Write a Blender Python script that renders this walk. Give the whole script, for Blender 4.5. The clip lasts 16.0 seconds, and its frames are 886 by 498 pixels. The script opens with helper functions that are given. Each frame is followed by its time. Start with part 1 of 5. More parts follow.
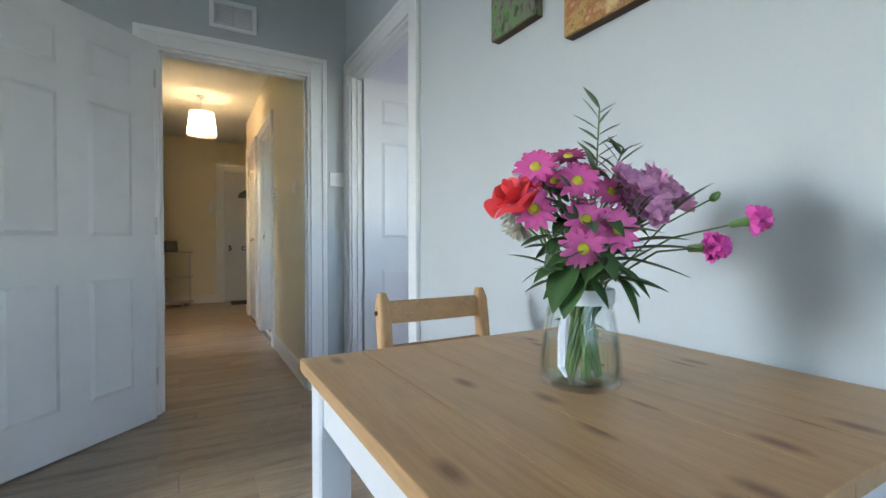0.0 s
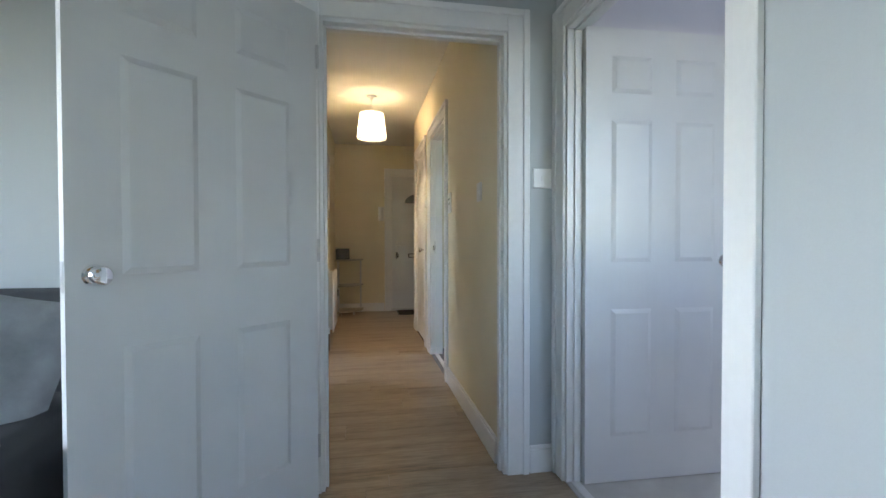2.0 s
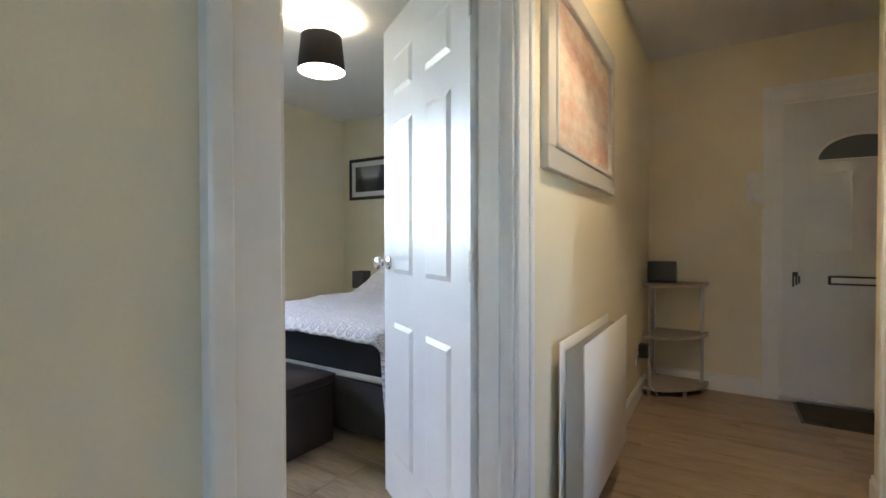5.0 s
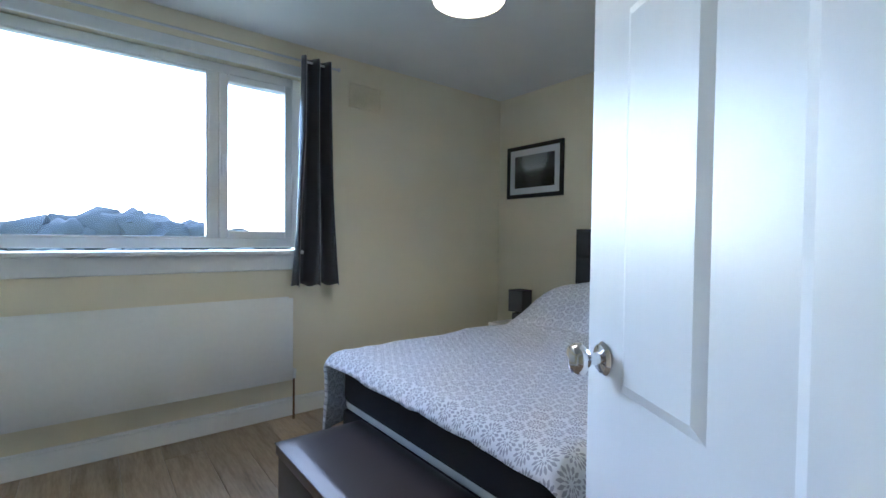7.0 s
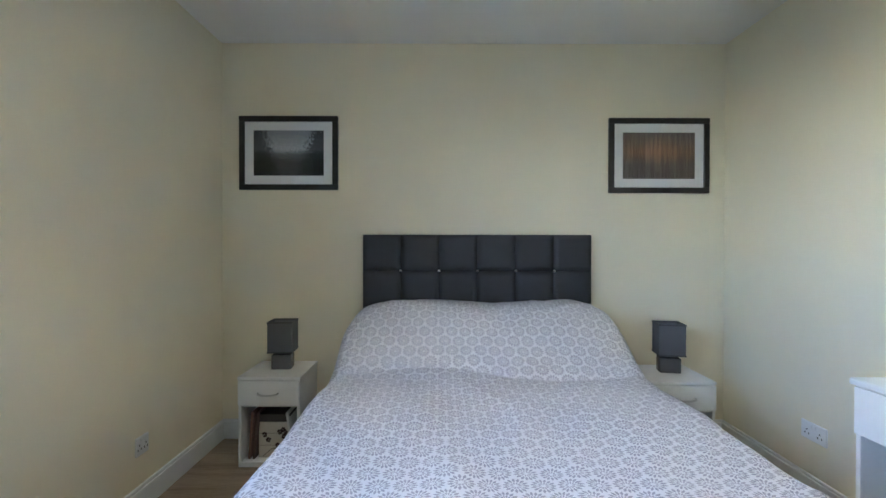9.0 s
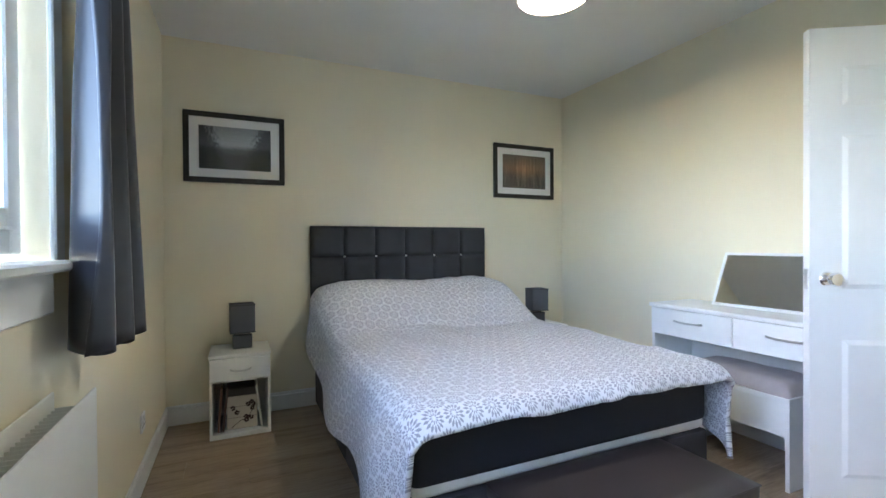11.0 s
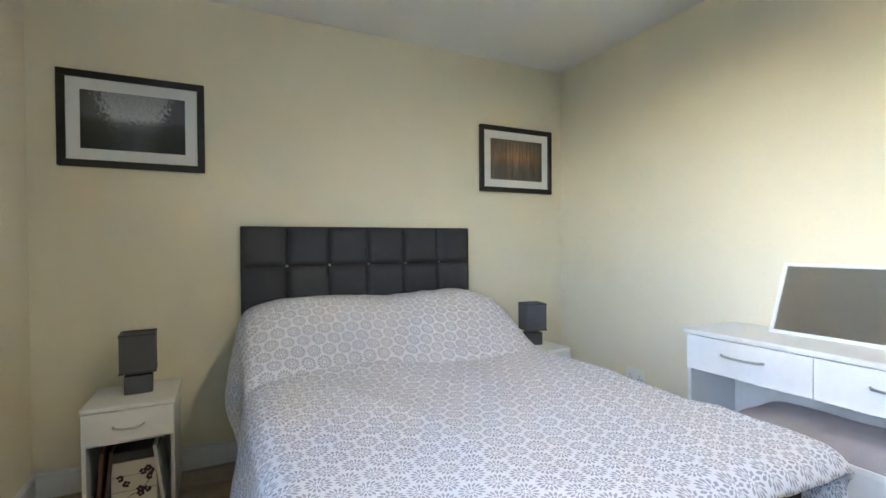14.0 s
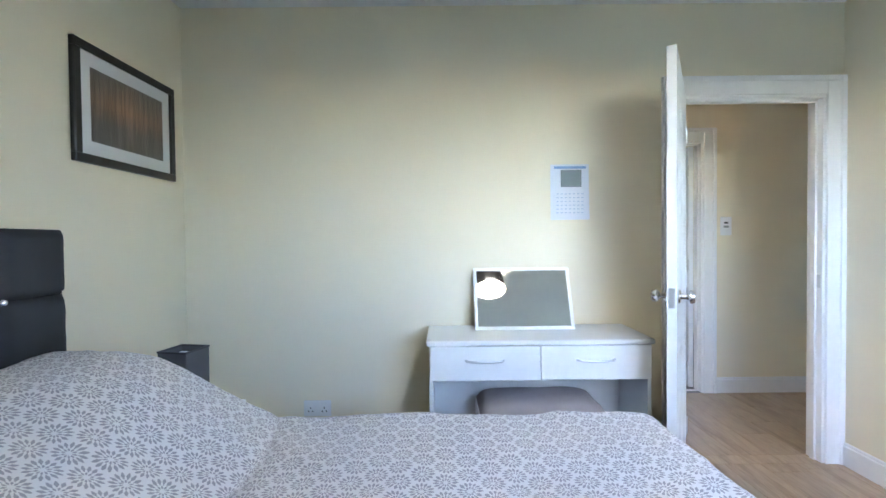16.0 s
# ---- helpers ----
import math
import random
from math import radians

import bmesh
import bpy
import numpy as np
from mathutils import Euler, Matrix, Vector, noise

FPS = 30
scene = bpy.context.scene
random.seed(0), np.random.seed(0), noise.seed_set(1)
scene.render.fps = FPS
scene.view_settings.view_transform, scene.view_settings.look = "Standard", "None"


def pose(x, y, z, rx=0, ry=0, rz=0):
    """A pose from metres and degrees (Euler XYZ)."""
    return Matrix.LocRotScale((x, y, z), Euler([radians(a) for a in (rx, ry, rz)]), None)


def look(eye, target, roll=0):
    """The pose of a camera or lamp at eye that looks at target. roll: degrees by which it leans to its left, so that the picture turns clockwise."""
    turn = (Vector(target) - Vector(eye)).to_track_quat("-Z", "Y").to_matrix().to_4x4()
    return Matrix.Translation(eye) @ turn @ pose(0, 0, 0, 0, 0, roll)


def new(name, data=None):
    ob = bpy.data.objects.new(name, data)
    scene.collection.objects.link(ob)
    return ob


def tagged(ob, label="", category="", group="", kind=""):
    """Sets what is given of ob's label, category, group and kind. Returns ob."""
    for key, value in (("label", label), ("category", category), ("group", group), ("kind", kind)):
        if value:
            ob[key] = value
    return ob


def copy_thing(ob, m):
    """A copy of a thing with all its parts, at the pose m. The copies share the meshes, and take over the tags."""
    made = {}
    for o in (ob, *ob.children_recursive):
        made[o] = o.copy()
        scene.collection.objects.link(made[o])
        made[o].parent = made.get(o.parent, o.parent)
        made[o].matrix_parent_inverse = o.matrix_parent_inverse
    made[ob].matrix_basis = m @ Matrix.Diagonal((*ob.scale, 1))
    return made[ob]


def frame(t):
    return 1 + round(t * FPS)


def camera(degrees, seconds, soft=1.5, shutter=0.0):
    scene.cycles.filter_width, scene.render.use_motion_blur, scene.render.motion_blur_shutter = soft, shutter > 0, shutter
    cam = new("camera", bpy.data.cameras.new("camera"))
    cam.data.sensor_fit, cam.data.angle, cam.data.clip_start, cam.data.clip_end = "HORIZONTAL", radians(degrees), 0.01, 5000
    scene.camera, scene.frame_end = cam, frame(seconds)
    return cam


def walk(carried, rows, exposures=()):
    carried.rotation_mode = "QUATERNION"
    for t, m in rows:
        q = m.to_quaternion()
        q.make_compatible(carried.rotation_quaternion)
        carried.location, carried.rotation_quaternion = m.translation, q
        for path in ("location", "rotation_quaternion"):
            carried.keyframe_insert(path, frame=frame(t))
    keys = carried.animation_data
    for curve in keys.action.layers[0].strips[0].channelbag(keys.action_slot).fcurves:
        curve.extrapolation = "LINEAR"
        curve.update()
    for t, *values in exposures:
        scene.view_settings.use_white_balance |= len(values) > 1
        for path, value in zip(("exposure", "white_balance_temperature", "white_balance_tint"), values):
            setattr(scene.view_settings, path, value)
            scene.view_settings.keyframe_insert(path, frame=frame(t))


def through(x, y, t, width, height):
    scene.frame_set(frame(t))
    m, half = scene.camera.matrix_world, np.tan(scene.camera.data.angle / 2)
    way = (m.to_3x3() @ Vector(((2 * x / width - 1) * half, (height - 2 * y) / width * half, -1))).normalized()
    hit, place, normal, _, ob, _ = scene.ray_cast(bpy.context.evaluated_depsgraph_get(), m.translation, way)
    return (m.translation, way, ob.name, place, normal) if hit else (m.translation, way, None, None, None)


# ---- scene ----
cam = camera(89.3, 16.0)
PATH = [
    (0, (0.406, -1.632, 0.925), (1.384, 0.112, 0.894), 0.0),
    (0.5, (0.388, -1.471, 0.96), (1.237, 0.34, 0.929), 0.1),
    (1, (0.38, -1.267, 0.994), (1.087, 0.604, 0.963), 0.1),
    (1.5, (0.392, -1.025, 1.013), (0.936, 0.899, 0.979), 0.0),
    (2, (0.422, -0.712, 1.043), (0.773, 1.257, 1.008), -0.1),
    (2.5, (0.448, -0.28, 1.05), (0.632, 1.711, 1.018), -0.2),
    (3, (0.508, 0.307, 1.06), (0.564, 2.306, 1.032), 0.1),
    (3.5, (0.546, 0.856, 1.087), (0.516, 2.856, 1.055), 0.1),
    (4, (0.591, 1.376, 1.098), (0.378, 3.364, 1.062), 0.2),
    (4.5, (0.58, 1.877, 1.093), (0.018, 3.796, 1.058), 0.1),
    (5, (0.507, 2.243, 1.077), (-0.551, 3.94, 1.048), -0.1),
    (5.2, (0.458, 2.347, 1.078), (-0.764, 3.929, 1.045), -0.1),
    (5.7, (0.345, 2.56, 1.1), (-1.187, 3.845, 1.069), 0.0),
    (6.2, (0.16, 2.78, 1.14), (-1.527, 3.854, 1.105), 0.0),
    (6.75, (-0.1, 2.96, 1.18), (-1.748, 4.093, 1.142), 0.2),
    (7.3, (-0.459, 3.115, 1.206), (-1.897, 4.504, 1.157), 0.7),
    (7.5, (-0.609, 3.183, 1.212), (-1.956, 4.661, 1.171), 0.1),
    (8, (-0.995, 3.27, 1.222), (-1.997, 5.001, 1.191), 0.4),
    (8.5, (-1.454, 3.262, 1.229), (-1.929, 5.205, 1.198), 0.3),
    (9, (-1.842, 3.238, 1.215), (-1.841, 5.238, 1.197), 0.1),
    (9.5, (-2.173, 3.117, 1.182), (-1.787, 5.079, 1.168), -0.0),
    (10, (-2.445, 2.968, 1.135), (-1.796, 4.86, 1.115), -0.2),
    (11, (-2.79, 2.74, 1.135), (-1.961, 4.56, 1.118), -0.4),
    (11.8, (-2.86, 2.69, 1.14), (-1.974, 4.483, 1.116), -0.5),
    (12.5, (-2.786, 2.731, 1.141), (-1.919, 4.533, 1.116), -0.6),
    (13, (-2.67, 2.874, 1.149), (-1.793, 4.671, 1.123), -0.5),
    (13.5, (-2.517, 3.077, 1.158), (-1.63, 4.87, 1.134), -0.4),
    (14, (-2.419, 3.352, 1.179), (-1.536, 5.146, 1.153), -0.4),
    (14.5, (-2.483, 3.696, 1.188), (-1.497, 5.435, 1.165), -0.2),
    (15, (-2.486, 4.066, 1.206), (-1.139, 5.544, 1.188), -0.0),
    (15.5, (-2.463, 4.304, 1.215), (-0.668, 5.185, 1.188), -0.7),
    (16, (-2.482, 4.67, 1.229), (-0.483, 4.667, 1.189), -0.6),
]
EXPOSURES = [(0.0, 4.0, 6500, 10), (1.5, 3.9, 6150, 10), (2.5, 4.15, 6500, 10), (3.5, 4.5, 6600, 10), (4.0, 4.42, 6450, 10), (4.5, 4.08, 6250, 10), (5.0, 4.05, 5850, 10), (7.5, 3.65, 5200, 10), (8.5, 3.85, 5650, 10), (9.0, 4.1, 5500, 10), (10.0, 4.1, 5350, 10), (12.5, 4.3, 6450, 10), (14.5, 4.35, 5850, 10), (16.0, 4.2, 5350, 10)]
walk(cam, [(t, look(eye, target, roll)) for t, eye, target, roll in PATH], EXPOSURES)

# ---- world and lights ----
world = bpy.data.worlds.new("world")
scene.world = world
world.use_nodes = True
wn = world.node_tree
sky = wn.nodes.new("ShaderNodeTexSky")
sky.sky_type, sky.sun_disc = "NISHITA", False
sky.sun_elevation, sky.sun_rotation = radians(31), radians(270)
sky.air_density, sky.dust_density, sky.ozone_density = 1.0, 0.4, 2.0
wn.links.new(sky.outputs[0], wn.nodes["Background"].inputs[0])
wn.nodes["Background"].inputs[1].default_value = 0.15


def area(name, m, w, h, watts, col):
    l = bpy.data.lights.new(name, "AREA")
    l.shape, l.size, l.size_y, l.energy, l.color = "RECTANGLE", w, h, watts, col
    new(name, l).matrix_world = m
    return l


def bulb(name, x, y, z, watts, col, r=0.03):
    l = bpy.data.lights.new(name, "POINT")
    l.energy, l.color, l.shadow_soft_size = watts, col, r
    new(name, l).location = (x, y, z)


DAY = (0.80, 0.90, 1.0)
sun = bpy.data.lights.new("sun", "SUN")
sun.energy, sun.angle, sun.color = 0.45, radians(130), (0.86, 0.93, 1.0)
new("sun", sun).matrix_world = look((-10, 4.0, 6.0), (0, 3.4, 0))
area("daylight_lounge", look((-3.30, 0.2, 1.45), (1.28, -0.75, 0.35)), 0.8, 0.7, 1.25, DAY).spread = radians(78)
# fill lamps added in unseen window holes to brighten the two side rooms
area("daylight_bathroom", look((2.4, -1.02, 1.6), (2.2, 1.0, 1.0)), 0.75, 0.95, 0.4, (0.88, 0.87, 1.0))
area("daylight_back_room", look((3.22, 1.9, 1.5), (1.4, 3.0, 1.0)), 0.75, 1.1, 0.08, DAY)
bulb("bulb_hall", 0.512, 3.78, 2.18, 0.30, (1.0, 0.72, 0.42), 0.012)
bulb("bulb_bedroom", -1.614, 4.223, 2.24, 1.1, (1.0, 0.84, 0.62))
# the hall bulb hangs cap up and throws most of its light down
down = bpy.data.lights.new("bulb_hall_down", "SPOT")
down.energy, down.color, down.spot_size, down.spot_blend, down.shadow_soft_size = 2.0, (1.0, 0.74, 0.45), radians(178), 0.35, 0.03
new("bulb_hall_down", down).matrix_world = look((0.512, 3.78, 2.175), (0.512, 3.781, 0.0))

# ---- materials ----


class Mat:
    """A small builder for one procedural material."""

    def __init__(self, name, col, rough=0.5, metal=0.0):
        self.m = bpy.data.materials.new(name)
        self.m.use_nodes = True
        self.t = self.m.node_tree
        self.b = self.t.nodes["Principled BSDF"]
        self.set("Base Color", (*col, 1)), self.set("Roughness", rough), self.set("Metallic", metal)
        self.col = col

    def set(self, key, v):
        self.b.inputs[key].default_value = v
        return self

    def node(self, kind, **kw):
        n = self.t.nodes.new("ShaderNode" + kind)
        for k, v in kw.items():
            n.inputs[k].default_value = v
        return n

    def link(self, a, b):
        self.t.links.new(a, b)

    def coords(self, scale=(1, 1, 1), kind="Object", shift=False):
        tc = self.node("TexCoord")
        mp = self.node("Mapping")
        mp.inputs["Scale"].default_value = scale
        self.link(tc.outputs[kind], mp.inputs["Vector"])
        if shift:
            inf = self.node("ObjectInfo")
            mul = self.t.nodes.new("ShaderNodeVectorMath")
            mul.operation = "SCALE"
            mul.inputs[0].default_value = (37, 23, 11)
            self.link(inf.outputs["Random"], mul.inputs["Scale"])
            self.link(mul.outputs[0], mp.inputs["Location"])
        return mp.outputs[0]

    def noise(self, vec, scale, detail=4, rough=0.55):
        n = self.node("TexNoise", Scale=scale, Detail=detail, Roughness=rough)
        self.link(vec, n.inputs["Vector"])
        return n.outputs["Fac"]

    def ramp(self, fac, *stops):
        r = self.node("ValToRGB")
        e = r.color_ramp.elements
        while len(e) < len(stops):
            e.new(0.5)
        for el, (p, c) in zip(e, stops):
            el.position, el.color = p, (*c, 1)
        self.link(fac, r.inputs["Fac"])
        return r.outputs["Color"]

    def mix(self, a, b, fac, mode="MIX"):
        n = self.t.nodes.new("ShaderNodeMix")
        n.data_type, n.blend_type = "RGBA", mode
        for v, i in ((fac, n.inputs[0]), (a, n.inputs[6]), (b, n.inputs[7])):
            if isinstance(v, (int, float)):
                i.default_value = v
            elif isinstance(v, tuple):
                i.default_value = (*v, 1)
            else:
                self.link(v, i)
        return n.outputs[2]

    def math(self, op, a, b=0.0):
        n = self.node("Math")
        n.operation = op
        for v, i in ((a, n.inputs[0]), (b, n.inputs[1])):
            if isinstance(v, (int, float)):
                i.default_value = v
            else:
                self.link(v, i)
        return n.outputs[0]

    def colour(self, out):
        self.link(out, self.b.inputs["Base Color"])
        return self

    def bump(self, out, strength=0.2, dist=0.002):
        n = self.node("Bump", Strength=strength, Distance=dist)
        self.link(out, n.inputs["Height"])
        self.link(n.outputs[0], self.b.inputs["Normal"])
        return self

    def roughness(self, out, lo, hi):
        n = self.node("MapRange")
        n.inputs[3].default_value, n.inputs[4].default_value = lo, hi
        self.link(out, n.inputs[0])
        self.link(n.outputs[0], self.b.inputs["Roughness"])
        return self


def vary(c, k):
    return tuple(min(1, v * k) for v in c)


def paint(name, col, rough=0.55, fine=220, amount=0.04, bump=0.12):
    m = Mat(name, col, rough)
    v = m.coords()
    big, small = m.noise(v, 1.7, 3), m.noise(v, fine, 3)
    c = m.ramp(big, (0.3, vary(col, 1 - amount)), (0.7, vary(col, 1 + amount)))
    m.colour(m.mix(c, m.ramp(small, (0.35, vary(col, 0.97)), (0.65, vary(col, 1.03))), 0.35))
    m.bump(small, bump, 0.001).roughness(big, rough - 0.06, rough + 0.08)
    return m.m


def gloss_white(name, col=(0.80, 0.80, 0.79), rough=0.22):
    """Gloss paint on a moulded door skin with a faint wood grain."""
    m = Mat(name, col, rough)
    v = m.coords((1, 1, 0.16))
    w = m.node("TexWave", Scale=9.0, Distortion=9.0, Detail=3.0)
    w.inputs["Detail Scale"].default_value = 1.2
    m.link(v, w.inputs["Vector"])
    grain = m.noise(m.coords((60, 60, 3)), 3.0, 4)
    h = m.mix(w.outputs["Fac"], grain, 0.55)
    m.bump(h, 0.22, 0.0007)
    big = m.noise(m.coords(), 3.0, 3)
    m.colour(m.ramp(big, (0.3, vary(col, 0.95)), (0.7, vary(col, 1.03)))).roughness(grain, rough - 0.05, rough + 0.1)
    return m.m


def wood(name, dark, light, rough=0.4, along=(1, 14, 14), scale=2.2, bump=0.15, shift=True, knots=False, tint=0.25):
    m = Mat(name, light, rough)
    v = m.coords(along, shift=shift)
    big, fine = m.noise(v, scale, 5, 0.6), m.noise(v, scale * 7, 5, 0.65)
    c = m.ramp(big, (0.28, dark), (0.5, vary(light, 0.88)), (0.72, light))
    c = m.mix(c, m.ramp(fine, (0.35, dark), (0.6, vary(light, 1.08))), 0.35)
    if shift:
        inf = m.node("ObjectInfo")
        c = m.mix(c, m.ramp(inf.outputs["Random"], (0.0, (0.5, 0.5, 0.5)), (1.0, (1, 1, 1))), tint, "MULTIPLY")
    if knots:
        kv = m.coords((9.0, 3.6, 4.2), shift=shift)
        vo = m.node("TexVoronoi", Scale=1.0)
        vo.voronoi_dimensions = "2D"
        m.link(kv, vo.inputs["Vector"])
        k = m.ramp(vo.outputs["Distance"], (0.03, (0.36, 0.26, 0.22)), (0.13, (1, 1, 1)))
        c = m.mix(c, k, 0.85, "MULTIPLY")
    m.colour(c).bump(fine, bump, 0.001).roughness(fine, rough - 0.08, rough + 0.12)
    return m.m


def fabric(name, col, rough=0.9, weave=900, amount=0.12):
    m = Mat(name, col, rough)
    v = m.coords()
    big, fine = m.noise(v, 9, 4), m.noise(v, weave, 2)
    m.colour(m.mix(m.ramp(big, (0.3, vary(col, 1 - amount)), (0.7, vary(col, 1 + amount))), m.ramp(fine, (0.3, vary(col, 0.8)), (0.7, vary(col, 1.2))), 0.4))
    m.bump(fine, 0.4, 0.001)
    return m.m


def leather(name, col, rough=0.42):
    m = Mat(name, col, rough)
    v = m.coords()
    vo = m.node("TexVoronoi", Scale=420.0)
    m.link(v, vo.inputs["Vector"])
    big = m.noise(v, 6, 3)
    m.colour(m.ramp(big, (0.3, vary(col, 0.85)), (0.7, vary(col, 1.18)))).bump(vo.outputs["Distance"], 0.18, 0.0006).roughness(big, rough - 0.08, rough + 0.1)
    return m.m


def plain(name, col, rough=0.5, metal=0.0):
    m = Mat(name, col, rough, metal)
    n = m.noise(m.coords(), 35, 3)
    m.colour(m.ramp(n, (0.3, vary(col, 0.985)), (0.7, vary(col, 1.015)))).roughness(n, max(0, rough - 0.04), rough + 0.05)
    return m.m


def glass(name, col=(1, 1, 1), rough=0.0, ior=1.45):
    """A thin clear sheet: light goes straight through, and glints by Fresnel."""
    m = Mat(name, col, rough)
    lw = m.node("LayerWeight", Blend=0.5)
    fr = m.math("ADD", m.math("MULTIPLY", m.math("POWER", lw.outputs["Facing"], 3.0), 0.65), (ior - 1) ** 2 * 0.2)
    tr, gl = m.node("BsdfTransparent"), m.node("BsdfGlossy")
    tr.inputs["Color"].default_value = (*col, 1)
    gl.inputs["Roughness"].default_value = 0.01
    mx = m.node("MixShader")
    m.link(fr, mx.inputs[0]), m.link(tr.outputs[0], mx.inputs[1]), m.link(gl.outputs[0], mx.inputs[2])
    m.link(mx.outputs[0], m.t.nodes["Material Output"].inputs["Surface"])
    return m.m


def shade_cloth(name, col, through):
    m = Mat(name, col, 0.9)
    tr = m.node("BsdfTranslucent")
    tr.inputs["Color"].default_value = (*col, 1)
    mx = m.node("MixShader")
    mx.inputs[0].default_value = through
    m.link(m.b.outputs[0], mx.inputs[1])
    m.link(tr.outputs[0], mx.inputs[2])
    m.link(mx.outputs[0], m.t.nodes["Material Output"].inputs["Surface"])
    n = m.noise(m.coords((1, 1, 1)), 300, 2)
    m.bump(n, 0.2, 0.0006)
    return m.m


def glow(name, col, power):
    m = Mat(name, col)
    m.set("Emission Color", (*col, 1)).set("Emission Strength", power)
    return m.m


def daisy_print():
    """White cotton printed with grey daisies in a honeycomb, laid out on the cloth itself."""
    m = Mat("duvet_cotton", (0.74, 0.74, 0.78), 0.85)
    tc = m.node("TexCoord")

    def vec(op, a, *rest, scale=None):
        n = m.t.nodes.new("ShaderNodeVectorMath")
        n.operation = op
        m.link(a, n.inputs[0])
        for k, v in enumerate(rest):
            n.inputs[k + 1].default_value = v
        if scale:
            n.inputs["Scale"].default_value = scale
        return n

    p = vec("SCALE", tc.outputs["UV"], scale=1 / 0.067).outputs[0]
    half = (0.5, 0.866, 0.5)
    cells = []
    for off in ((0, 0, 0), half):
        c = vec("WRAP", vec("SUBTRACT", p, off).outputs[0], half, tuple(-v for v in half)).outputs[0]
        xy = m.node("SeparateXYZ")
        m.link(c, xy.inputs[0])
        cells.append((xy.outputs[0], xy.outputs[1], m.math("SQRT", m.math("ADD", m.math("MULTIPLY", xy.outputs[0], xy.outputs[0]), m.math("MULTIPLY", xy.outputs[1], xy.outputs[1])))))

    def flower(x, y, r):
        ang = m.math("ARCTAN2", y, x)

        def ring(n, mid, sharp, base):
            edge = m.math("SUBTRACT", m.math("MULTIPLY", m.math("ABSOLUTE", m.math("SUBTRACT", r, mid)), sharp), base)
            return m.math("GREATER_THAN", m.math("COSINE", m.math("MULTIPLY", ang, n)), edge)

        return m.math("MAXIMUM", ring(15.0, 0.345, 14.0, 0.86), ring(10.0, 0.145, 26.0, 0.8))

    fac = m.math("MAXIMUM", flower(*cells[0]), flower(*cells[1]))
    weave = m.noise(tc.outputs["UV"], 700, 2)
    fade = m.noise(tc.outputs["UV"], 2.5, 3)
    c = m.mix((0.72, 0.72, 0.77), m.ramp(fade, (0.3, (0.31, 0.31, 0.37)), (0.7, (0.38, 0.38, 0.44))), fac)
    m.colour(m.mix(c, m.ramp(weave, (0.3, (0.8, 0.8, 0.8)), (0.7, (1, 1, 1))), 0.5, "MULTIPLY"))
    m.bump(m.noise(m.coords(), 26, 5), 0.35, 0.012)
    return m.m


def photo(name, top, mid, low, glint, trunks=False):
    """A dim landscape photograph: sky and haze over a dark bank, with trees at its sides or all across."""
    m = Mat(name, mid, 0.35)
    xyz = m.node("SeparateXYZ")
    m.link(m.coords((1, 1, 1), "Generated"), xyz.inputs[0])
    x, z = xyz.outputs[0], xyz.outputs[2]
    rough = m.noise(m.coords((16, 1, 9), "Generated"), 1.6, 7, 0.72)
    fine = m.noise(m.coords((40, 1, 26), "Generated"), 1.3, 5, 0.7)
    band = m.ramp(m.math("ADD", z, m.math("MULTIPLY", m.math("SUBTRACT", rough, 0.5), 0.35)), (0.30, low), (0.47, mid), (0.58, glint), (0.95, top))
    side = m.math("ABSOLUTE", m.math("SUBTRACT", x, 0.5))
    if trunks:
        w = m.noise(m.coords((17, 1, 0.7), "Generated"), 1.5, 4, 0.75)
        dark = m.ramp(w, (0.44, (0.38, 0.34, 0.31)), (0.58, (1, 1, 1)))
        spot = m.ramp(m.math("ADD", side, m.math("MULTIPLY", m.math("ABSOLUTE", m.math("SUBTRACT", z, 0.58)), 0.8)), (0.06, (1.0, 0.80, 0.62)), (0.45, (0.46, 0.42, 0.40)))
        c = m.mix(m.mix(band, dark, 0.7, "MULTIPLY"), spot, 0.75, "MULTIPLY")
        m.colour(m.mix(c, m.ramp(fine, (0.38, (0.45, 0.42, 0.40)), (0.62, (1, 1, 1))), 0.8, "MULTIPLY"))
    else:
        tree = m.math("ADD", m.math("ADD", m.math("MULTIPLY", side, 1.1), m.math("MULTIPLY", rough, 0.9)), m.math("MULTIPLY", z, -0.22))
        c = m.mix(band, m.ramp(tree, (0.56, (1, 1, 1)), (0.66, (0.17, 0.18, 0.19))), 1.0, "MULTIPLY")
        m.colour(m.mix(c, m.ramp(fine, (0.36, (0.5, 0.5, 0.52)), (0.60, (1, 1, 1))), 0.75, "MULTIPLY"))
    return m.m


def painting(name):
    m = Mat(name, (0.6, 0.5, 0.42), 0.6)
    v = m.coords((1, 3.4, 1.5), "Generated")
    a, b = m.noise(v, 2.4, 5, 0.62), m.noise(v, 7, 5, 0.7)
    c = m.ramp(a, (0.30, (0.36, 0.34, 0.32)), (0.46, (0.55, 0.46, 0.38)), (0.60, (0.50, 0.22, 0.14)), (0.72, (0.70, 0.60, 0.48)))
    m.colour(m.mix(c, m.ramp(b, (0.3, (0.45, 0.32, 0.26)), (0.7, (0.82, 0.76, 0.70))), 0.45)).bump(b, 0.25, 0.001)
    return m.m


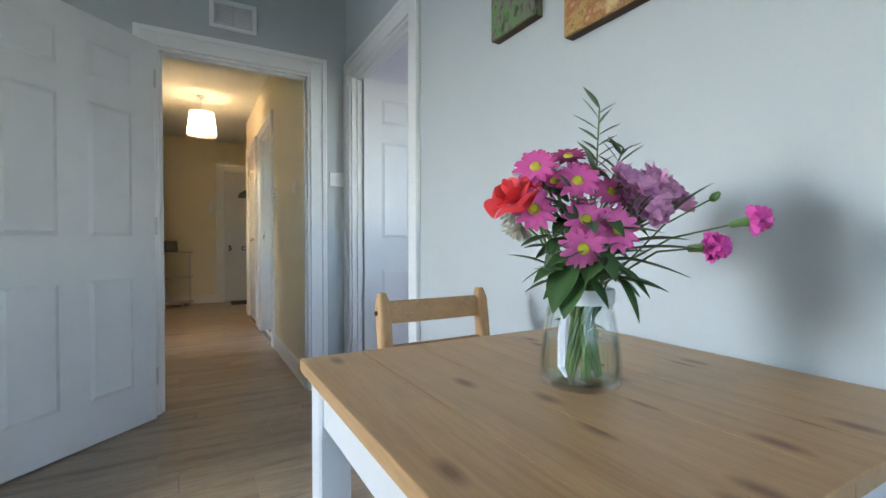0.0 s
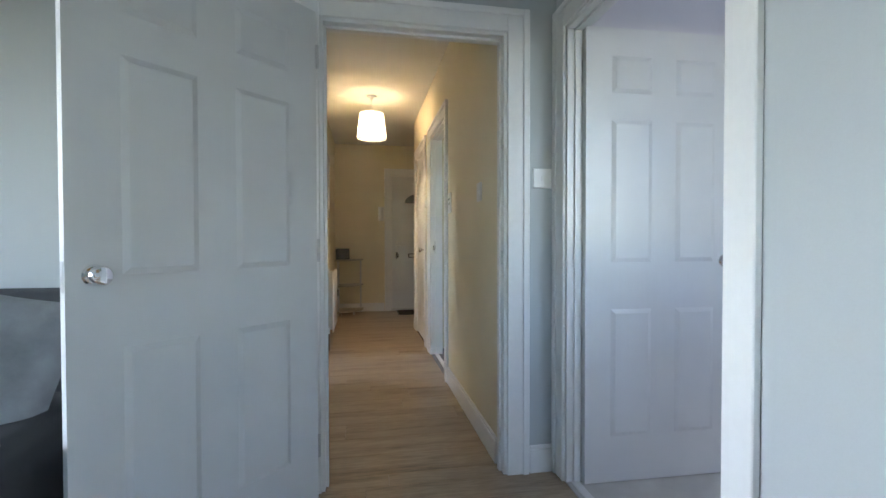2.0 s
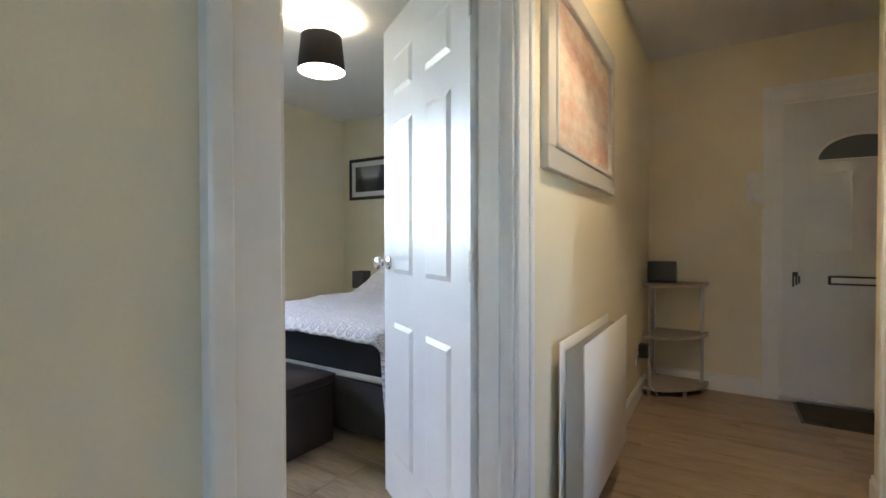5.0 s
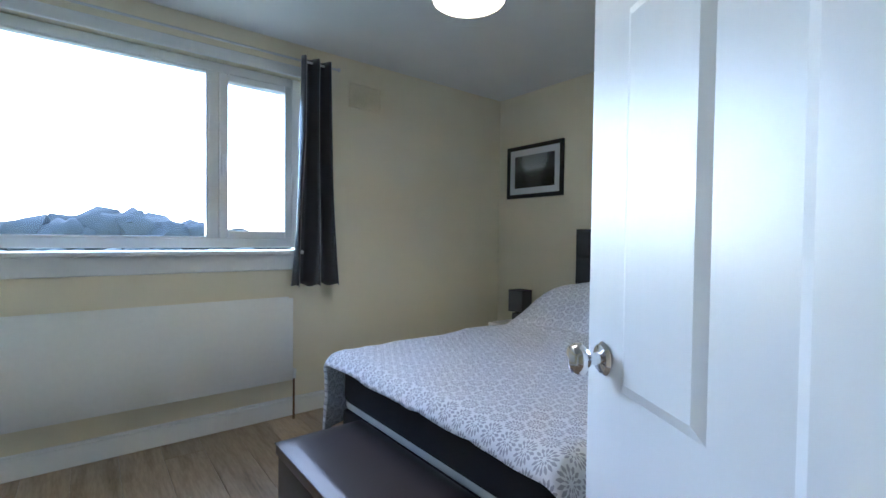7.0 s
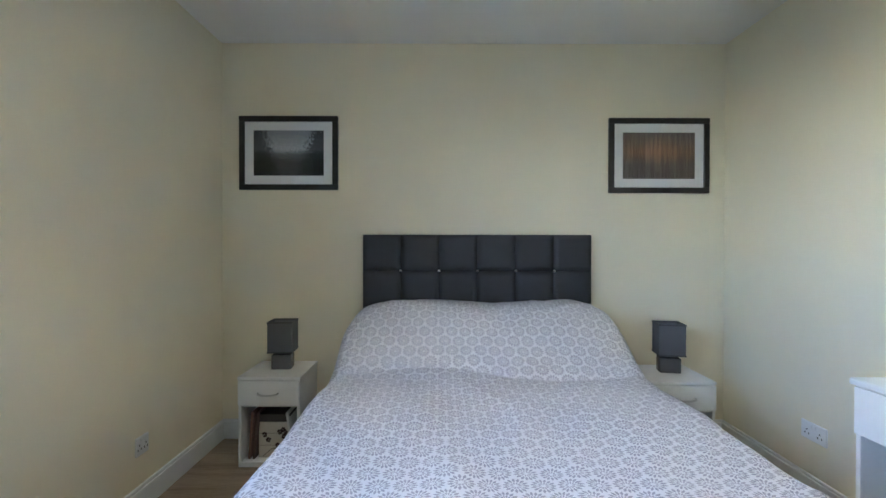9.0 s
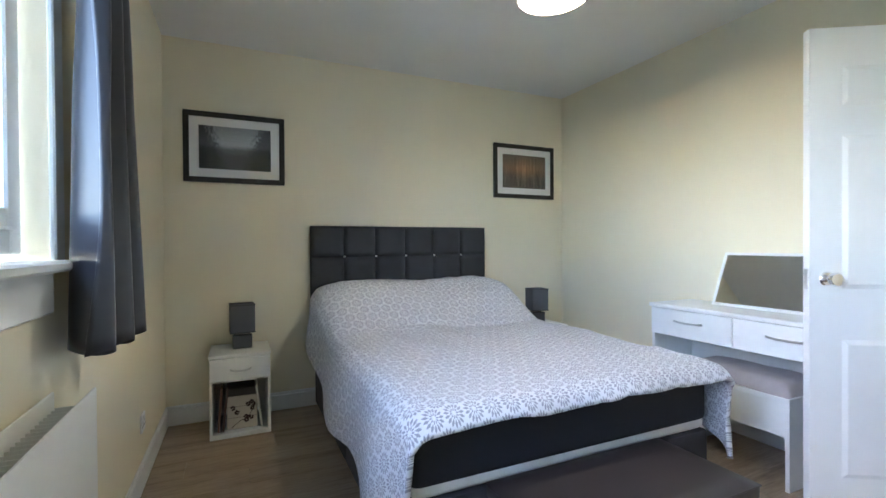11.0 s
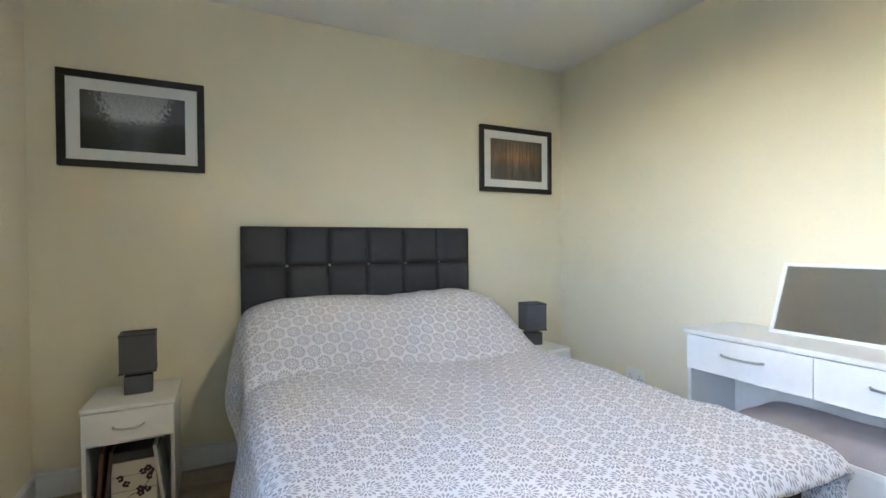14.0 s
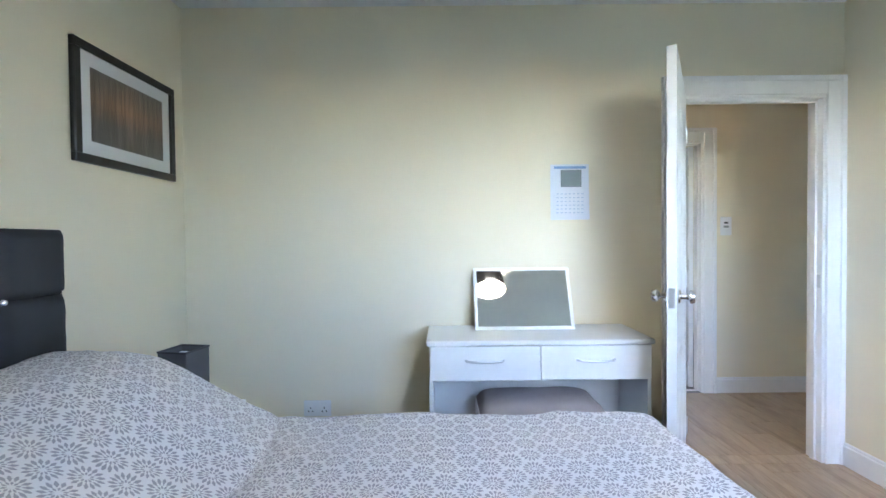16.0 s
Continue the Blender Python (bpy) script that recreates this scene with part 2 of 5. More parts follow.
CREAM = paint("cream_wall_paint", (0.79, 0.72, 0.555), 0.68)
GREY = paint("pale_grey_wall_paint", (0.47, 0.50, 0.515))
PALE = paint("pale_lilac_wall_paint", (0.72, 0.71, 0.76))
SAGE = paint("sage_wall_paint", (0.62, 0.58, 0.44))
CEIL = paint("ceiling_paint", (0.78, 0.77, 0.75), 0.8)
TRIM = plain("gloss_trim_paint", (0.80, 0.80, 0.80), 0.32)
DOOR = gloss_white("gloss_door_paint", (0.74, 0.745, 0.75), 0.3)
UPVC = plain("white_plastic", (0.78, 0.78, 0.78), 0.3)
RADI = plain("radiator_enamel", (0.80, 0.79, 0.76), 0.3)
LAMI = plain("white_laminate", (0.80, 0.80, 0.80), 0.3)
CHROME = plain("chrome", (0.82, 0.82, 0.84), 0.08, 1.0)
STEEL = plain("brushed_steel", (0.62, 0.62, 0.63), 0.3, 1.0)
BLACK = plain("black_plastic", (0.02, 0.02, 0.022), 0.4)
COPPER = plain("tarnished_pipe", (0.16, 0.10, 0.07), 0.45, 0.6)
PLANK = wood("oak_laminate", (0.155, 0.105, 0.068), (0.43, 0.325, 0.225), 0.34, (0.8, 7, 7), 2.0, 0.1, True, False, 0.32)
PINE = wood("stained_pine", (0.42, 0.225, 0.095), (0.62, 0.37, 0.175), 0.35, (16, 1.1, 16), 1.6, 0.10, True, True, 0.12)
PINEZ = wood("stained_pine_upright", (0.42, 0.22, 0.09), (0.62, 0.36, 0.16), 0.38, (14, 14, 1.2), 1.8, 0.12, True, False, 0.1)
WHITEWOOD = plain("white_lacquer", (0.80, 0.80, 0.80), 0.35)
GREYWOOD = wood("limed_grey_wood", (0.26, 0.23, 0.19), (0.46, 0.41, 0.34), 0.5, (2, 14, 14), 3.0, 0.1, False)
HEAD = leather("charcoal_faux_leather", (0.034, 0.034, 0.039), 0.72)
OTTO = leather("brown_faux_leather", (0.040, 0.030, 0.028), 0.36)
DIVAN = fabric("charcoal_divan_cloth", (0.045, 0.042, 0.046), 0.9)
SHEET = fabric("black_cotton_sheet", (0.012, 0.012, 0.018), 0.85)
WHITECLOTH = fabric("white_cotton", (0.72, 0.72, 0.70), 0.9)
DUVET = daisy_print()
CURTAIN = Mat("satin_curtain", (0.030, 0.030, 0.040), 0.34)
CURTAIN.set("Sheen Weight", 0.3)
CURTAIN = CURTAIN.m
GREYSHADE = fabric("grey_lampshade_cloth", (0.105, 0.105, 0.115), 0.85)
GREYBASE = plain("grey_ceramic", (0.10, 0.10, 0.11), 0.25)
CUSHION = fabric("grey_seat_cloth", (0.36, 0.33, 0.34), 0.9)
SOFA = fabric("dark_grey_velvet", (0.055, 0.058, 0.065), 0.8)
# crushed velvet: strong blotches of tone paint its sheen into the colour
VELVET = fabric("silver_grey_velvet_sheen", (0.25, 0.26, 0.28), 0.5, 900, 0.4)
GLASS = glass("window_glass")
VASE = glass("vase_glass", (0.98, 0.99, 0.985), 0.0, 1.4)
WATER = glass("vase_water", (0.95, 0.97, 0.92), 0.0, 1.2)
MIRROR = plain("mirror_silver", (0.86, 0.86, 0.86), 0.01, 1.0)
SHADE_W = shade_cloth("cream_lampshade_cloth", (0.95, 0.90, 0.78), 0.9)
SHADE_D = shade_cloth("black_lampshade_cloth", (0.030, 0.026, 0.026), 0.05)
SHADE_IN = plain("white_shade_lining", (0.85, 0.82, 0.75), 0.6)
BULB = glow("lit_bulb", (1.0, 0.78, 0.5), 2.0)
FRAMEB = plain("black_picture_frame", (0.016, 0.014, 0.013), 0.35)
MOUNT = plain("white_card_mount", (0.76, 0.76, 0.77), 0.7)
FRAMES = plain("silver_grey_picture_frame", (0.52, 0.50, 0.47), 0.45)
CARPET = fabric("pale_carpet", (0.58, 0.57, 0.55), 0.95, 500)
DARKCARPET = fabric("grey_carpet", (0.20, 0.20, 0.21), 0.95, 500)
MAT = fabric("brown_doormat", (0.045, 0.036, 0.030), 0.95, 300, 0.3)
LEAF = plain("leaf_green", (0.055, 0.12, 0.035), 0.45)
LEAF2 = plain("grey_green_leaf", (0.12, 0.17, 0.10), 0.5)
STEM = plain("stem_green", (0.12, 0.20, 0.06), 0.5)
PINK = plain("pink_petal", (0.68, 0.10, 0.34), 0.5)
PINKD = plain("deep_pink_petal", (0.46, 0.04, 0.19), 0.5)
MAUVE = plain("mauve_petal", (0.62, 0.28, 0.48), 0.5)
ROSE = plain("red_petal", (0.82, 0.06, 0.07), 0.45)
CARN = plain("magenta_petal", (0.78, 0.10, 0.48), 0.5)
WHITEP = plain("white_petal", (0.78, 0.78, 0.70), 0.5)
YOLK = plain("yellow_flower_centre", (0.50, 0.42, 0.03), 0.7)

# ---- mesh helpers ----


def box(bm, x0, x1, y0, y1, z0, z1, r=0.0, seg=1):
    """A block, its edges rounded by r."""
    t = bmesh.new()
    bmesh.ops.create_cube(t, size=1, matrix=Matrix.LocRotScale(((x0 + x1) / 2, (y0 + y1) / 2, (z0 + z1) / 2), None, (x1 - x0, y1 - y0, z1 - z0)))
    if r:
        bmesh.ops.bevel(t, geom=list(t.edges), offset=r, segments=seg, affect="EDGES", profile=0.5)
    return join(bm, t)


def join(bm, t, m=None):
    if m is not None:
        bmesh.ops.transform(t, matrix=m, verts=t.verts)
    me = bpy.data.meshes.new("tmp")
    t.to_mesh(me)
    t.free()
    bm.from_mesh(me)
    bpy.data.meshes.remove(me)
    return bm


def lathe(bm, profile, seg=24, m=None, closed=True):
    """Turns (radius, height) pairs round the z axis."""
    t = bmesh.new()
    rings = []
    for r, z in profile:
        if r < 1e-5:
            rings.append([t.verts.new((0, 0, z))])
        else:
            rings.append([t.verts.new((r * math.cos(a * math.tau / seg), r * math.sin(a * math.tau / seg), z)) for a in range(seg)])
    for a, b in zip(rings, rings[1:]):
        for i in range(seg):
            j = (i + 1) % seg
            f = [a[i % len(a)], a[j % len(a)], b[j % len(b)], b[i % len(b)]]
            f = list(dict.fromkeys(f))
            if len(f) > 2:
                t.faces.new(f)
    bmesh.ops.recalc_face_normals(t, faces=t.faces)
    return join(bm, t, m)


def tube(bm, pts, r, seg=8, ends=True):
    """A round bar along a line of points; r is one radius or one for each point."""
    t = bmesh.new()
    pts = [Vector(p) for p in pts]
    rs = r if isinstance(r, (list, tuple)) else [r] * len(pts)
    rings = []
    for i, p in enumerate(pts):
        d = (pts[min(i + 1, len(pts) - 1)] - pts[max(i - 1, 0)]).normalized()
        q = d.to_track_quat("Z", "Y")
        rings.append([t.verts.new(p + q @ Vector((rs[i] * math.cos(a * math.tau / seg), rs[i] * math.sin(a * math.tau / seg), 0))) for a in range(seg)])
    for a, b in zip(rings, rings[1:]):
        for i in range(seg):
            j = (i + 1) % seg
            t.faces.new((a[i], a[j], b[j], b[i]))
    if ends:
        t.faces.new(rings[0][::-1]), t.faces.new(rings[-1])
    return join(bm, t)


def grid(bm, nu, nv, fn, uv=None):
    """A sheet of nu x nv cells from fn(u, v), u and v from 0 to 1."""
    t = bmesh.new()
    vs = [[t.verts.new(fn(i / nu, j / nv)) for i in range(nu + 1)] for j in range(nv + 1)]
    lay = t.loops.layers.uv.new("uv") if uv else None
    for j in range(nv):
        for i in range(nu):
            f = t.faces.new((vs[j][i], vs[j][i + 1], vs[j + 1][i + 1], vs[j + 1][i]))
            if uv:
                for lo, (a, b) in zip(f.loops, ((i, j), (i + 1, j), (i + 1, j + 1), (i, j + 1))):
                    lo[lay].uv = uv(a / nu, b / nv)
    return join(bm, t)


def mesh_of(name, bm, material, smooth=None):
    me = bpy.data.meshes.new(name)
    bm.to_mesh(me)
    bm.free()
    me.materials.append(material)
    if smooth is not None:
        me.shade_smooth()
        me.set_sharp_from_angle(angle=radians(smooth))
    return me


def part(name, bm, material, parent, label="", smooth=35, m=None):
    ob = new(name, mesh_of(name, bm, material, smooth))
    ob.parent = parent
    if m is not None:
        ob.matrix_basis = m
    return tagged(ob, label)


def thing(name, m, label, category, group="", kind=""):
    ob = new(name)
    ob.empty_display_size = 0.05
    ob.matrix_basis = m
    return tagged(ob, label, category, group, kind)


def solid(name, material, *boxes, kind="structure", r=0.0, label="", category=""):
    bm = bmesh.new()
    for b in boxes:
        box(bm, *b, r=r)
    return tagged(new(name, mesh_of(name, bm, material)), label, category, "", kind)


def blk(*b, r=0.0, seg=1):
    return box(bmesh.new(), *b, r=r, seg=seg)


# ---- plan, in metres ----
H = 2.47
XW, XE = -3.22, -0.08          # bedroom
HL, HR = 0.02, 1.038           # hall
YN = 6.045                     # far wall of hall and bedroom
YK = 1.195                     # kitchen side of the kitchen wall
KE = 1.28                      # kitchen's east wall
KD = (0.245, 1.053)            # kitchen door opening
BD = (2.614, 3.40)             # bedroom door opening
R1 = (2.62, 3.36)              # back room door opening
R2 = (3.75, 4.47)              # cupboard door opening
PD = (0.220, 1.098)              # bathroom door opening
DH = 1.962                     # kitchen and bathroom doors
DHH = 1.985                    # hall doors
T = 0.10


def wall(name, mat_, place, u0, u1, holes):
    """One closed wall mesh with holes (u0, u1, z0, z1); place(u, side, z) gives a point."""
    us = sorted({u0, u1, *(v for h in holes for v in h[:2])})
    zs = sorted({0.0, H, *(v for h in holes for v in h[2:])})
    full = lambda i, j: 0 <= i < len(us) - 1 and 0 <= j < len(zs) - 1 and not any(h[0] <= us[i] < h[1] and h[2] <= zs[j] < h[3] for h in holes)
    bm, seen = bmesh.new(), {}

    def v(i, k, j):
        if (i, k, j) not in seen:
            seen[i, k, j] = bm.verts.new(place(us[i], k, zs[j]))
        return seen[i, k, j]

    for i in range(len(us) - 1):
        for j in range(len(zs) - 1):
            if not full(i, j):
                continue
            for k in (0, 1):
                bm.faces.new((v(i, k, j), v(i + 1, k, j), v(i + 1, k, j + 1), v(i, k, j + 1)))
            for di, dj, a, b in ((-1, 0, (0, 0), (0, 1)), (1, 0, (1, 0), (1, 1)), (0, -1, (0, 0), (1, 0)), (0, 1, (0, 1), (1, 1))):
                if not full(i + di, j + dj):
                    bm.faces.new((v(i + a[0], 0, j + a[1]), v(i + b[0], 0, j + b[1]), v(i + b[0], 1, j + b[1]), v(i + a[0], 1, j + a[1])))
    bmesh.ops.recalc_face_normals(bm, faces=bm.faces)
    return tagged(new(name, mesh_of(name, bm, mat_)), kind="structure")


def wall_x(name, mat_, x0, x1, y0, y1, *holes):
    """A wall that runs along y, with holes (y0, y1, z0, z1)."""
    return wall(name, mat_, lambda u, k, z: ((x0, x1)[k], u, z), y0, y1, holes)


def wall_y(name, mat_, y0, y1, x0, x1, *holes):
    return wall(name, mat_, lambda u, k, z: (u, (y0, y1)[k], z), x0, x1, holes)


YH = YK + T                    # hall side of the kitchen wall
wall_y("wall_kitchen_north", GREY, YK, YK + 0.05, XW - 0.15, KE + 0.09, (*KD, 0, DH))
wall_y("wall_hall_south", CREAM, YK + 0.05, YH, XE, HR + T, (*KD, 0, DH))
wall_x("wall_kitchen_east", GREY, KE, KE + 0.05, -5.2, YK, (*PD, 0, DH))
wall_x("wall_bathroom_west", PALE, KE + 0.05, KE + 0.09, -1.0, YK, (*PD, 0, DH))
LW = (-0.6, 1.0, 0.9, 2.1)
wall_x("wall_lounge_west", GREY, XW - 0.3, XW, -5.2, YK, LW)
# unseen south opening, added to let light onto the kitchen door leaf
SW = (-1.7, 0.5, 0.95, 2.25)
wall_y("wall_lounge_south", GREY, -5.3, -5.2, XW - 0.3, KE + 0.05, SW)
wall_x("wall_hall_west", CREAM, XE, HL, YH, YN, (*BD, 0, DHH))
wall_x("wall_hall_east", CREAM, HR, HR + T, YH, 4.72, (*R1, 0, DHH), (*R2, 0, DHH))
wall_y("wall_entrance_south", CREAM, 4.62, 4.72, HR + T, 2.2)
wall_x("wall_entrance_east", CREAM, 2.1, 2.2, 4.72, YN)
FD = (0.835, 1.675)
wall_y("wall_north", CREAM, YN, YN + 0.12, XW - 0.3, 2.2, (*FD, 0, 2.03))
WIN = (2.52, 4.2, 1.10, 2.26)
wall_x("wall_bedroom_west", CREAM, XW - 0.3, XW, 1.9, YN, WIN)
wall_y("wall_bedroom_south", CREAM, 2.0, 2.1, XW, -1.35)
wall_y("wall_bedroom_cupboard", CREAM, 2.42, 2.52, -1.35, XE)
wall_x("wall_bedroom_return", CREAM, -1.35, -1.25, 2.0, 2.42)
# plain rooms behind the two open doors, with unseen window holes added for light
wall_y("wall_bathroom_north", PALE, YK, YK + 0.1, KE + 0.09, 3.2)
wall_y("wall_bathroom_south", PALE, -1.1, -1.0, KE + 0.05, 3.2, (2.0, 2.8, 1.1, 2.1))
wall_x("wall_bathroom_east", PALE, 3.2, 3.3, -1.0, YK)
wall_x("wall_back_room_east", SAGE, 3.2, 3.3, YK + 0.1, 4.62, (1.5, 2.3, 0.95, 2.1))
wall_y("wall_back_room_north", SAGE, 3.55, 3.65, HR + T, 3.2)
solid("ceiling", CEIL, (XW - 0.3, 3.3, -5.3, YN + 0.12, H, H + 0.12))

# outside: ground far below the windows, hedge line and a low building
solid("ground", plain("winter_grass", (0.13, 0.14, 0.07), 0.9), (-400, 400, -400, 400, -3.6, -3.5))


def architrave_x(bm, x, side, y0, y1, top, w=0.10, d=0.02):
    """Moulded trim round an opening in a wall along y; side is the way it faces."""
    for step, (a, b, t) in enumerate(((0.0, w * 0.76, d * 0.75), (w * 0.70, w, d * 1.15))):
        xs = sorted((x, x + side * t))
        box(bm, *xs, y0 - b, y0 - a, 0, top + b, r=0.0035), box(bm, *xs, y1 + a, y1 + b, 0, top + b, r=0.0035)
        box(bm, *xs, y0 - a, y1 + a, top + a, top + b, r=0.0035)


def architrave_y(bm, y, side, x0, x1, top, w=0.10, d=0.02):
    for step, (a, b, t) in enumerate(((0.0, w * 0.76, d * 0.75), (w * 0.70, w, d * 1.15))):
        ys = sorted((y, y + side * t))
        box(bm, x0 - b, x0 - a, *ys, 0, top + b, r=0.0035), box(bm, x1 + a, x1 + b, *ys, 0, top + b, r=0.0035)
        box(bm, x0 - a, x1 + a, *ys, top + a, top + b, r=0.0035)


def knob_mesh(out):
    """A round door knob on a rose; out is +1 or -1 along y."""
    prof = [(0.0, 0), (0.027, 0), (0.029, 0.004), (0.024, 0.010), (0.011, 0.013), (0.010, 0.028), (0.018, 0.034), (0.0265, 0.043), (0.027, 0.052), (0.022, 0.061), (0.012, 0.064), (0.0, 0.0645)]
    return lathe(bmesh.new(), prof, 24, Matrix.Rotation(radians(-90 * out), 4, "X"))


def leaf_mesh(w, h, t=0.036):
    """A six-panel moulded door leaf: hinge at x = 0, free edge at x = w, faces at y = +-t/2."""
    bm = bmesh.new()
    st, mid = 0.115 * w / 0.762, 0.105 * w / 0.762
    pw = (w - 2 * st - mid) / 2
    xs = [0, st, st + pw, st + pw + mid, w - st, w]
    zs = [0, 0.19, 0.75, 0.937, 1.555, 1.655, 1.825, h]
    for side in (-1, 1):
        g = bmesh.new()
        vs = [[g.verts.new((x, side * t / 2, z)) for x in xs] for z in zs]
        pan = []
        for j in range(len(zs) - 1):
            for i in range(len(xs) - 1):
                q = (vs[j][i], vs[j][i + 1], vs[j + 1][i + 1], vs[j + 1][i])
                f = g.faces.new(q if side < 0 else q[::-1])
                if i in (1, 3) and j in (1, 3, 5):
                    pan.append(f)
        bmesh.ops.inset_individual(g, faces=pan, thickness=0.007, depth=-0.009)
        bmesh.ops.inset_individual(g, faces=pan, thickness=0.010, depth=0.0)
        bmesh.ops.inset_individual(g, faces=pan, thickness=0.026, depth=0.0075)
        join(bm, g)
    e = bmesh.new()
    a = [e.verts.new((x, y, z)) for x, y, z in ((0, -t / 2, 0), (w, -t / 2, 0), (w, t / 2, 0), (0, t / 2, 0), (0, -t / 2, h), (w, -t / 2, h), (w, t / 2, h), (0, t / 2, h))]
    for q in ((0, 3, 2, 1), (4, 5, 6, 7), (0, 4, 7, 3), (1, 2, 6, 5)):
        e.faces.new([a[i] for i in q])
    return join(bm, e)


def door_leaf(parent, hinge, angle, w, h=1.935, knob_z=0.955, knobs=(-1, 1), latch=True):
    """Hangs a leaf under its door: hinge place, and the compass angle of the leaf from the x axis."""
    m = Matrix.Translation((*hinge, 0.008)) @ Matrix.Rotation(radians(angle), 4, "Z")
    leaf = part("door_leaf", leaf_mesh(w, h), DOOR, parent, smooth=20, m=m)
    for k in knobs:
        part("door_knob", knob_mesh(k), CHROME, leaf, "chrome door knob", m=Matrix.Translation((w - 0.062, k * 0.018, knob_z - 0.008)))
    if latch:
        part("latch_plate", blk(w - 0.001, w + 0.002, -0.011, 0.011, knob_z - 0.05, knob_z + 0.03, r=0.0008), STEEL, leaf)
    for z in (0.22, 1.0, 1.76):
        part("hinge", tube(bmesh.new(), [(-0.004, 0.02, z - 0.045), (-0.004, 0.02, z + 0.045)], 0.006), STEEL, leaf)
    return leaf


def door_in_x(name, x0, x1, y0, y1, top, sides, stop=None, arch=0.10):
    d = thing(name, pose(0, 0, 0), "", "", kind="structure")
    bm = bmesh.new()
    lin = 0.018
    for a, b in ((y0, y0 + lin), (y1 - lin, y1)):
        box(bm, x0 - 0.001, x1 + 0.001, a, b, 0, top, r=0.001)
    box(bm, x0 - 0.001, x1 + 0.001, y0 + lin, y1 - lin, top - lin, top, r=0.001)
    sx = stop if stop is not None else (x0 + x1) / 2
    box(bm, sx - 0.014, sx + 0.014, y0 + lin, y0 + lin + 0.011, 0, top - lin), box(bm, sx - 0.014, sx + 0.014, y1 - lin - 0.011, y1 - lin, 0, top - lin)
    box(bm, sx - 0.014, sx + 0.014, y0 + lin, y1 - lin, top - lin - 0.011, top - lin)
    part("door_lining", bm, TRIM, d)
    for s in sides:
        bm = bmesh.new()
        architrave_x(bm, x1 if s > 0 else x0, s, y0 + 0.004, y1 - 0.004, top - 0.004, arch)
        part("architrave", bm, TRIM, d, smooth=25)
    return d


def door_in_y(name, y0, y1, x0, x1, top, sides, stop=None):
    d = thing(name, pose(0, 0, 0), "", "", kind="structure")
    bm = bmesh.new()
    lin = 0.018
    for a, b in ((x0, x0 + lin), (x1 - lin, x1)):
        box(bm, a, b, y0 - 0.001, y1 + 0.001, 0, top, r=0.001)
    box(bm, x0 + lin, x1 - lin, y0 - 0.001, y1 + 0.001, top - lin, top, r=0.001)
    sy = stop if stop is not None else (y0 + y1) / 2
    box(bm, x0 + lin, x0 + lin + 0.011, sy - 0.014, sy + 0.014, 0, top - lin), box(bm, x1 - lin - 0.011, x1 - lin, sy - 0.014, sy + 0.014, 0, top - lin)
    box(bm, x0 + lin, x1 - lin, sy - 0.014, sy + 0.014, top - lin - 0.011, top - lin)
    part("door_lining", bm, TRIM, d)
    for s in sides:
        bm = bmesh.new()
        architrave_y(bm, y1 if s > 0 else y0, s, x0 + 0.004, x1 - 0.004, top - 0.004)
        part("architrave", bm, TRIM, d, smooth=25)
    return d


d1 = door_in_y("door_1", YK, YH, *KD, DH, (-1, 1))
part("strike_plate", blk(KD[1] - 0.021, KD[1] - 0.0175, YK + 0.010, YK + 0.036, 0.94, 1.0), STEEL, d1)
door_leaf(d1, (0.230, YK - 0.060), -135.4, 0.79)
d2 = door_in_x("door_2", XE, HL, *BD, DHH, (-1, 1))
part("strike_plate", blk(XE + 0.01, XE + 0.032, BD[0] + 0.018, BD[0] + 0.020, 0.95, 1.02), STEEL, d2)
door_leaf(d2, (XE - 0.02, BD[1] - 0.005), 149.0, 0.728, 1.97, knob_z=0.992)
d3 = door_in_x("door_3", KE, KE + 0.09, *PD, DH, (-1,), arch=0.097)
door_leaf(d3, (KE + 0.066, PD[1] - 0.037), -1.5, 0.715)
d4 = door_in_x("door_4", HR, HR + T, *R1, DHH, (-1,))
door_leaf(d4, (HR + T + 0.02, R1[0] + 0.03), -14, 0.60, 1.955)
part("strike_plate", blk(HR + 0.028, HR + 0.052, R1[1] - 0.022, R1[1] - 0.018, 0.93, 1.04), STEEL, d4)
part("latch_hole", blk(HR + 0.034, HR + 0.046, R1[1] - 0.0235, R1[1] - 0.0215, 0.965, 0.995), BLACK, d4)
part("latch_lip", blk(HR + 0.014, HR + 0.029, R1[1] - 0.026, R1[1] - 0.018, 0.955, 1.005, r=0.003), CHROME, d4)
d5 = door_in_x("door_5", HR, HR + T, *R2, DHH, (-1,))
door_leaf(d5, (HR + 0.024, R2[1] - 0.02), -90, 0.68, 1.955, knobs=(-1,), latch=False)


# front door
fd = door_in_y("front_door", YN, YN + 0.12, *FD, 2.03, (-1,), stop=YN + 0.1)
w, h = FD[1] - FD[0] - 0.042, 1.99


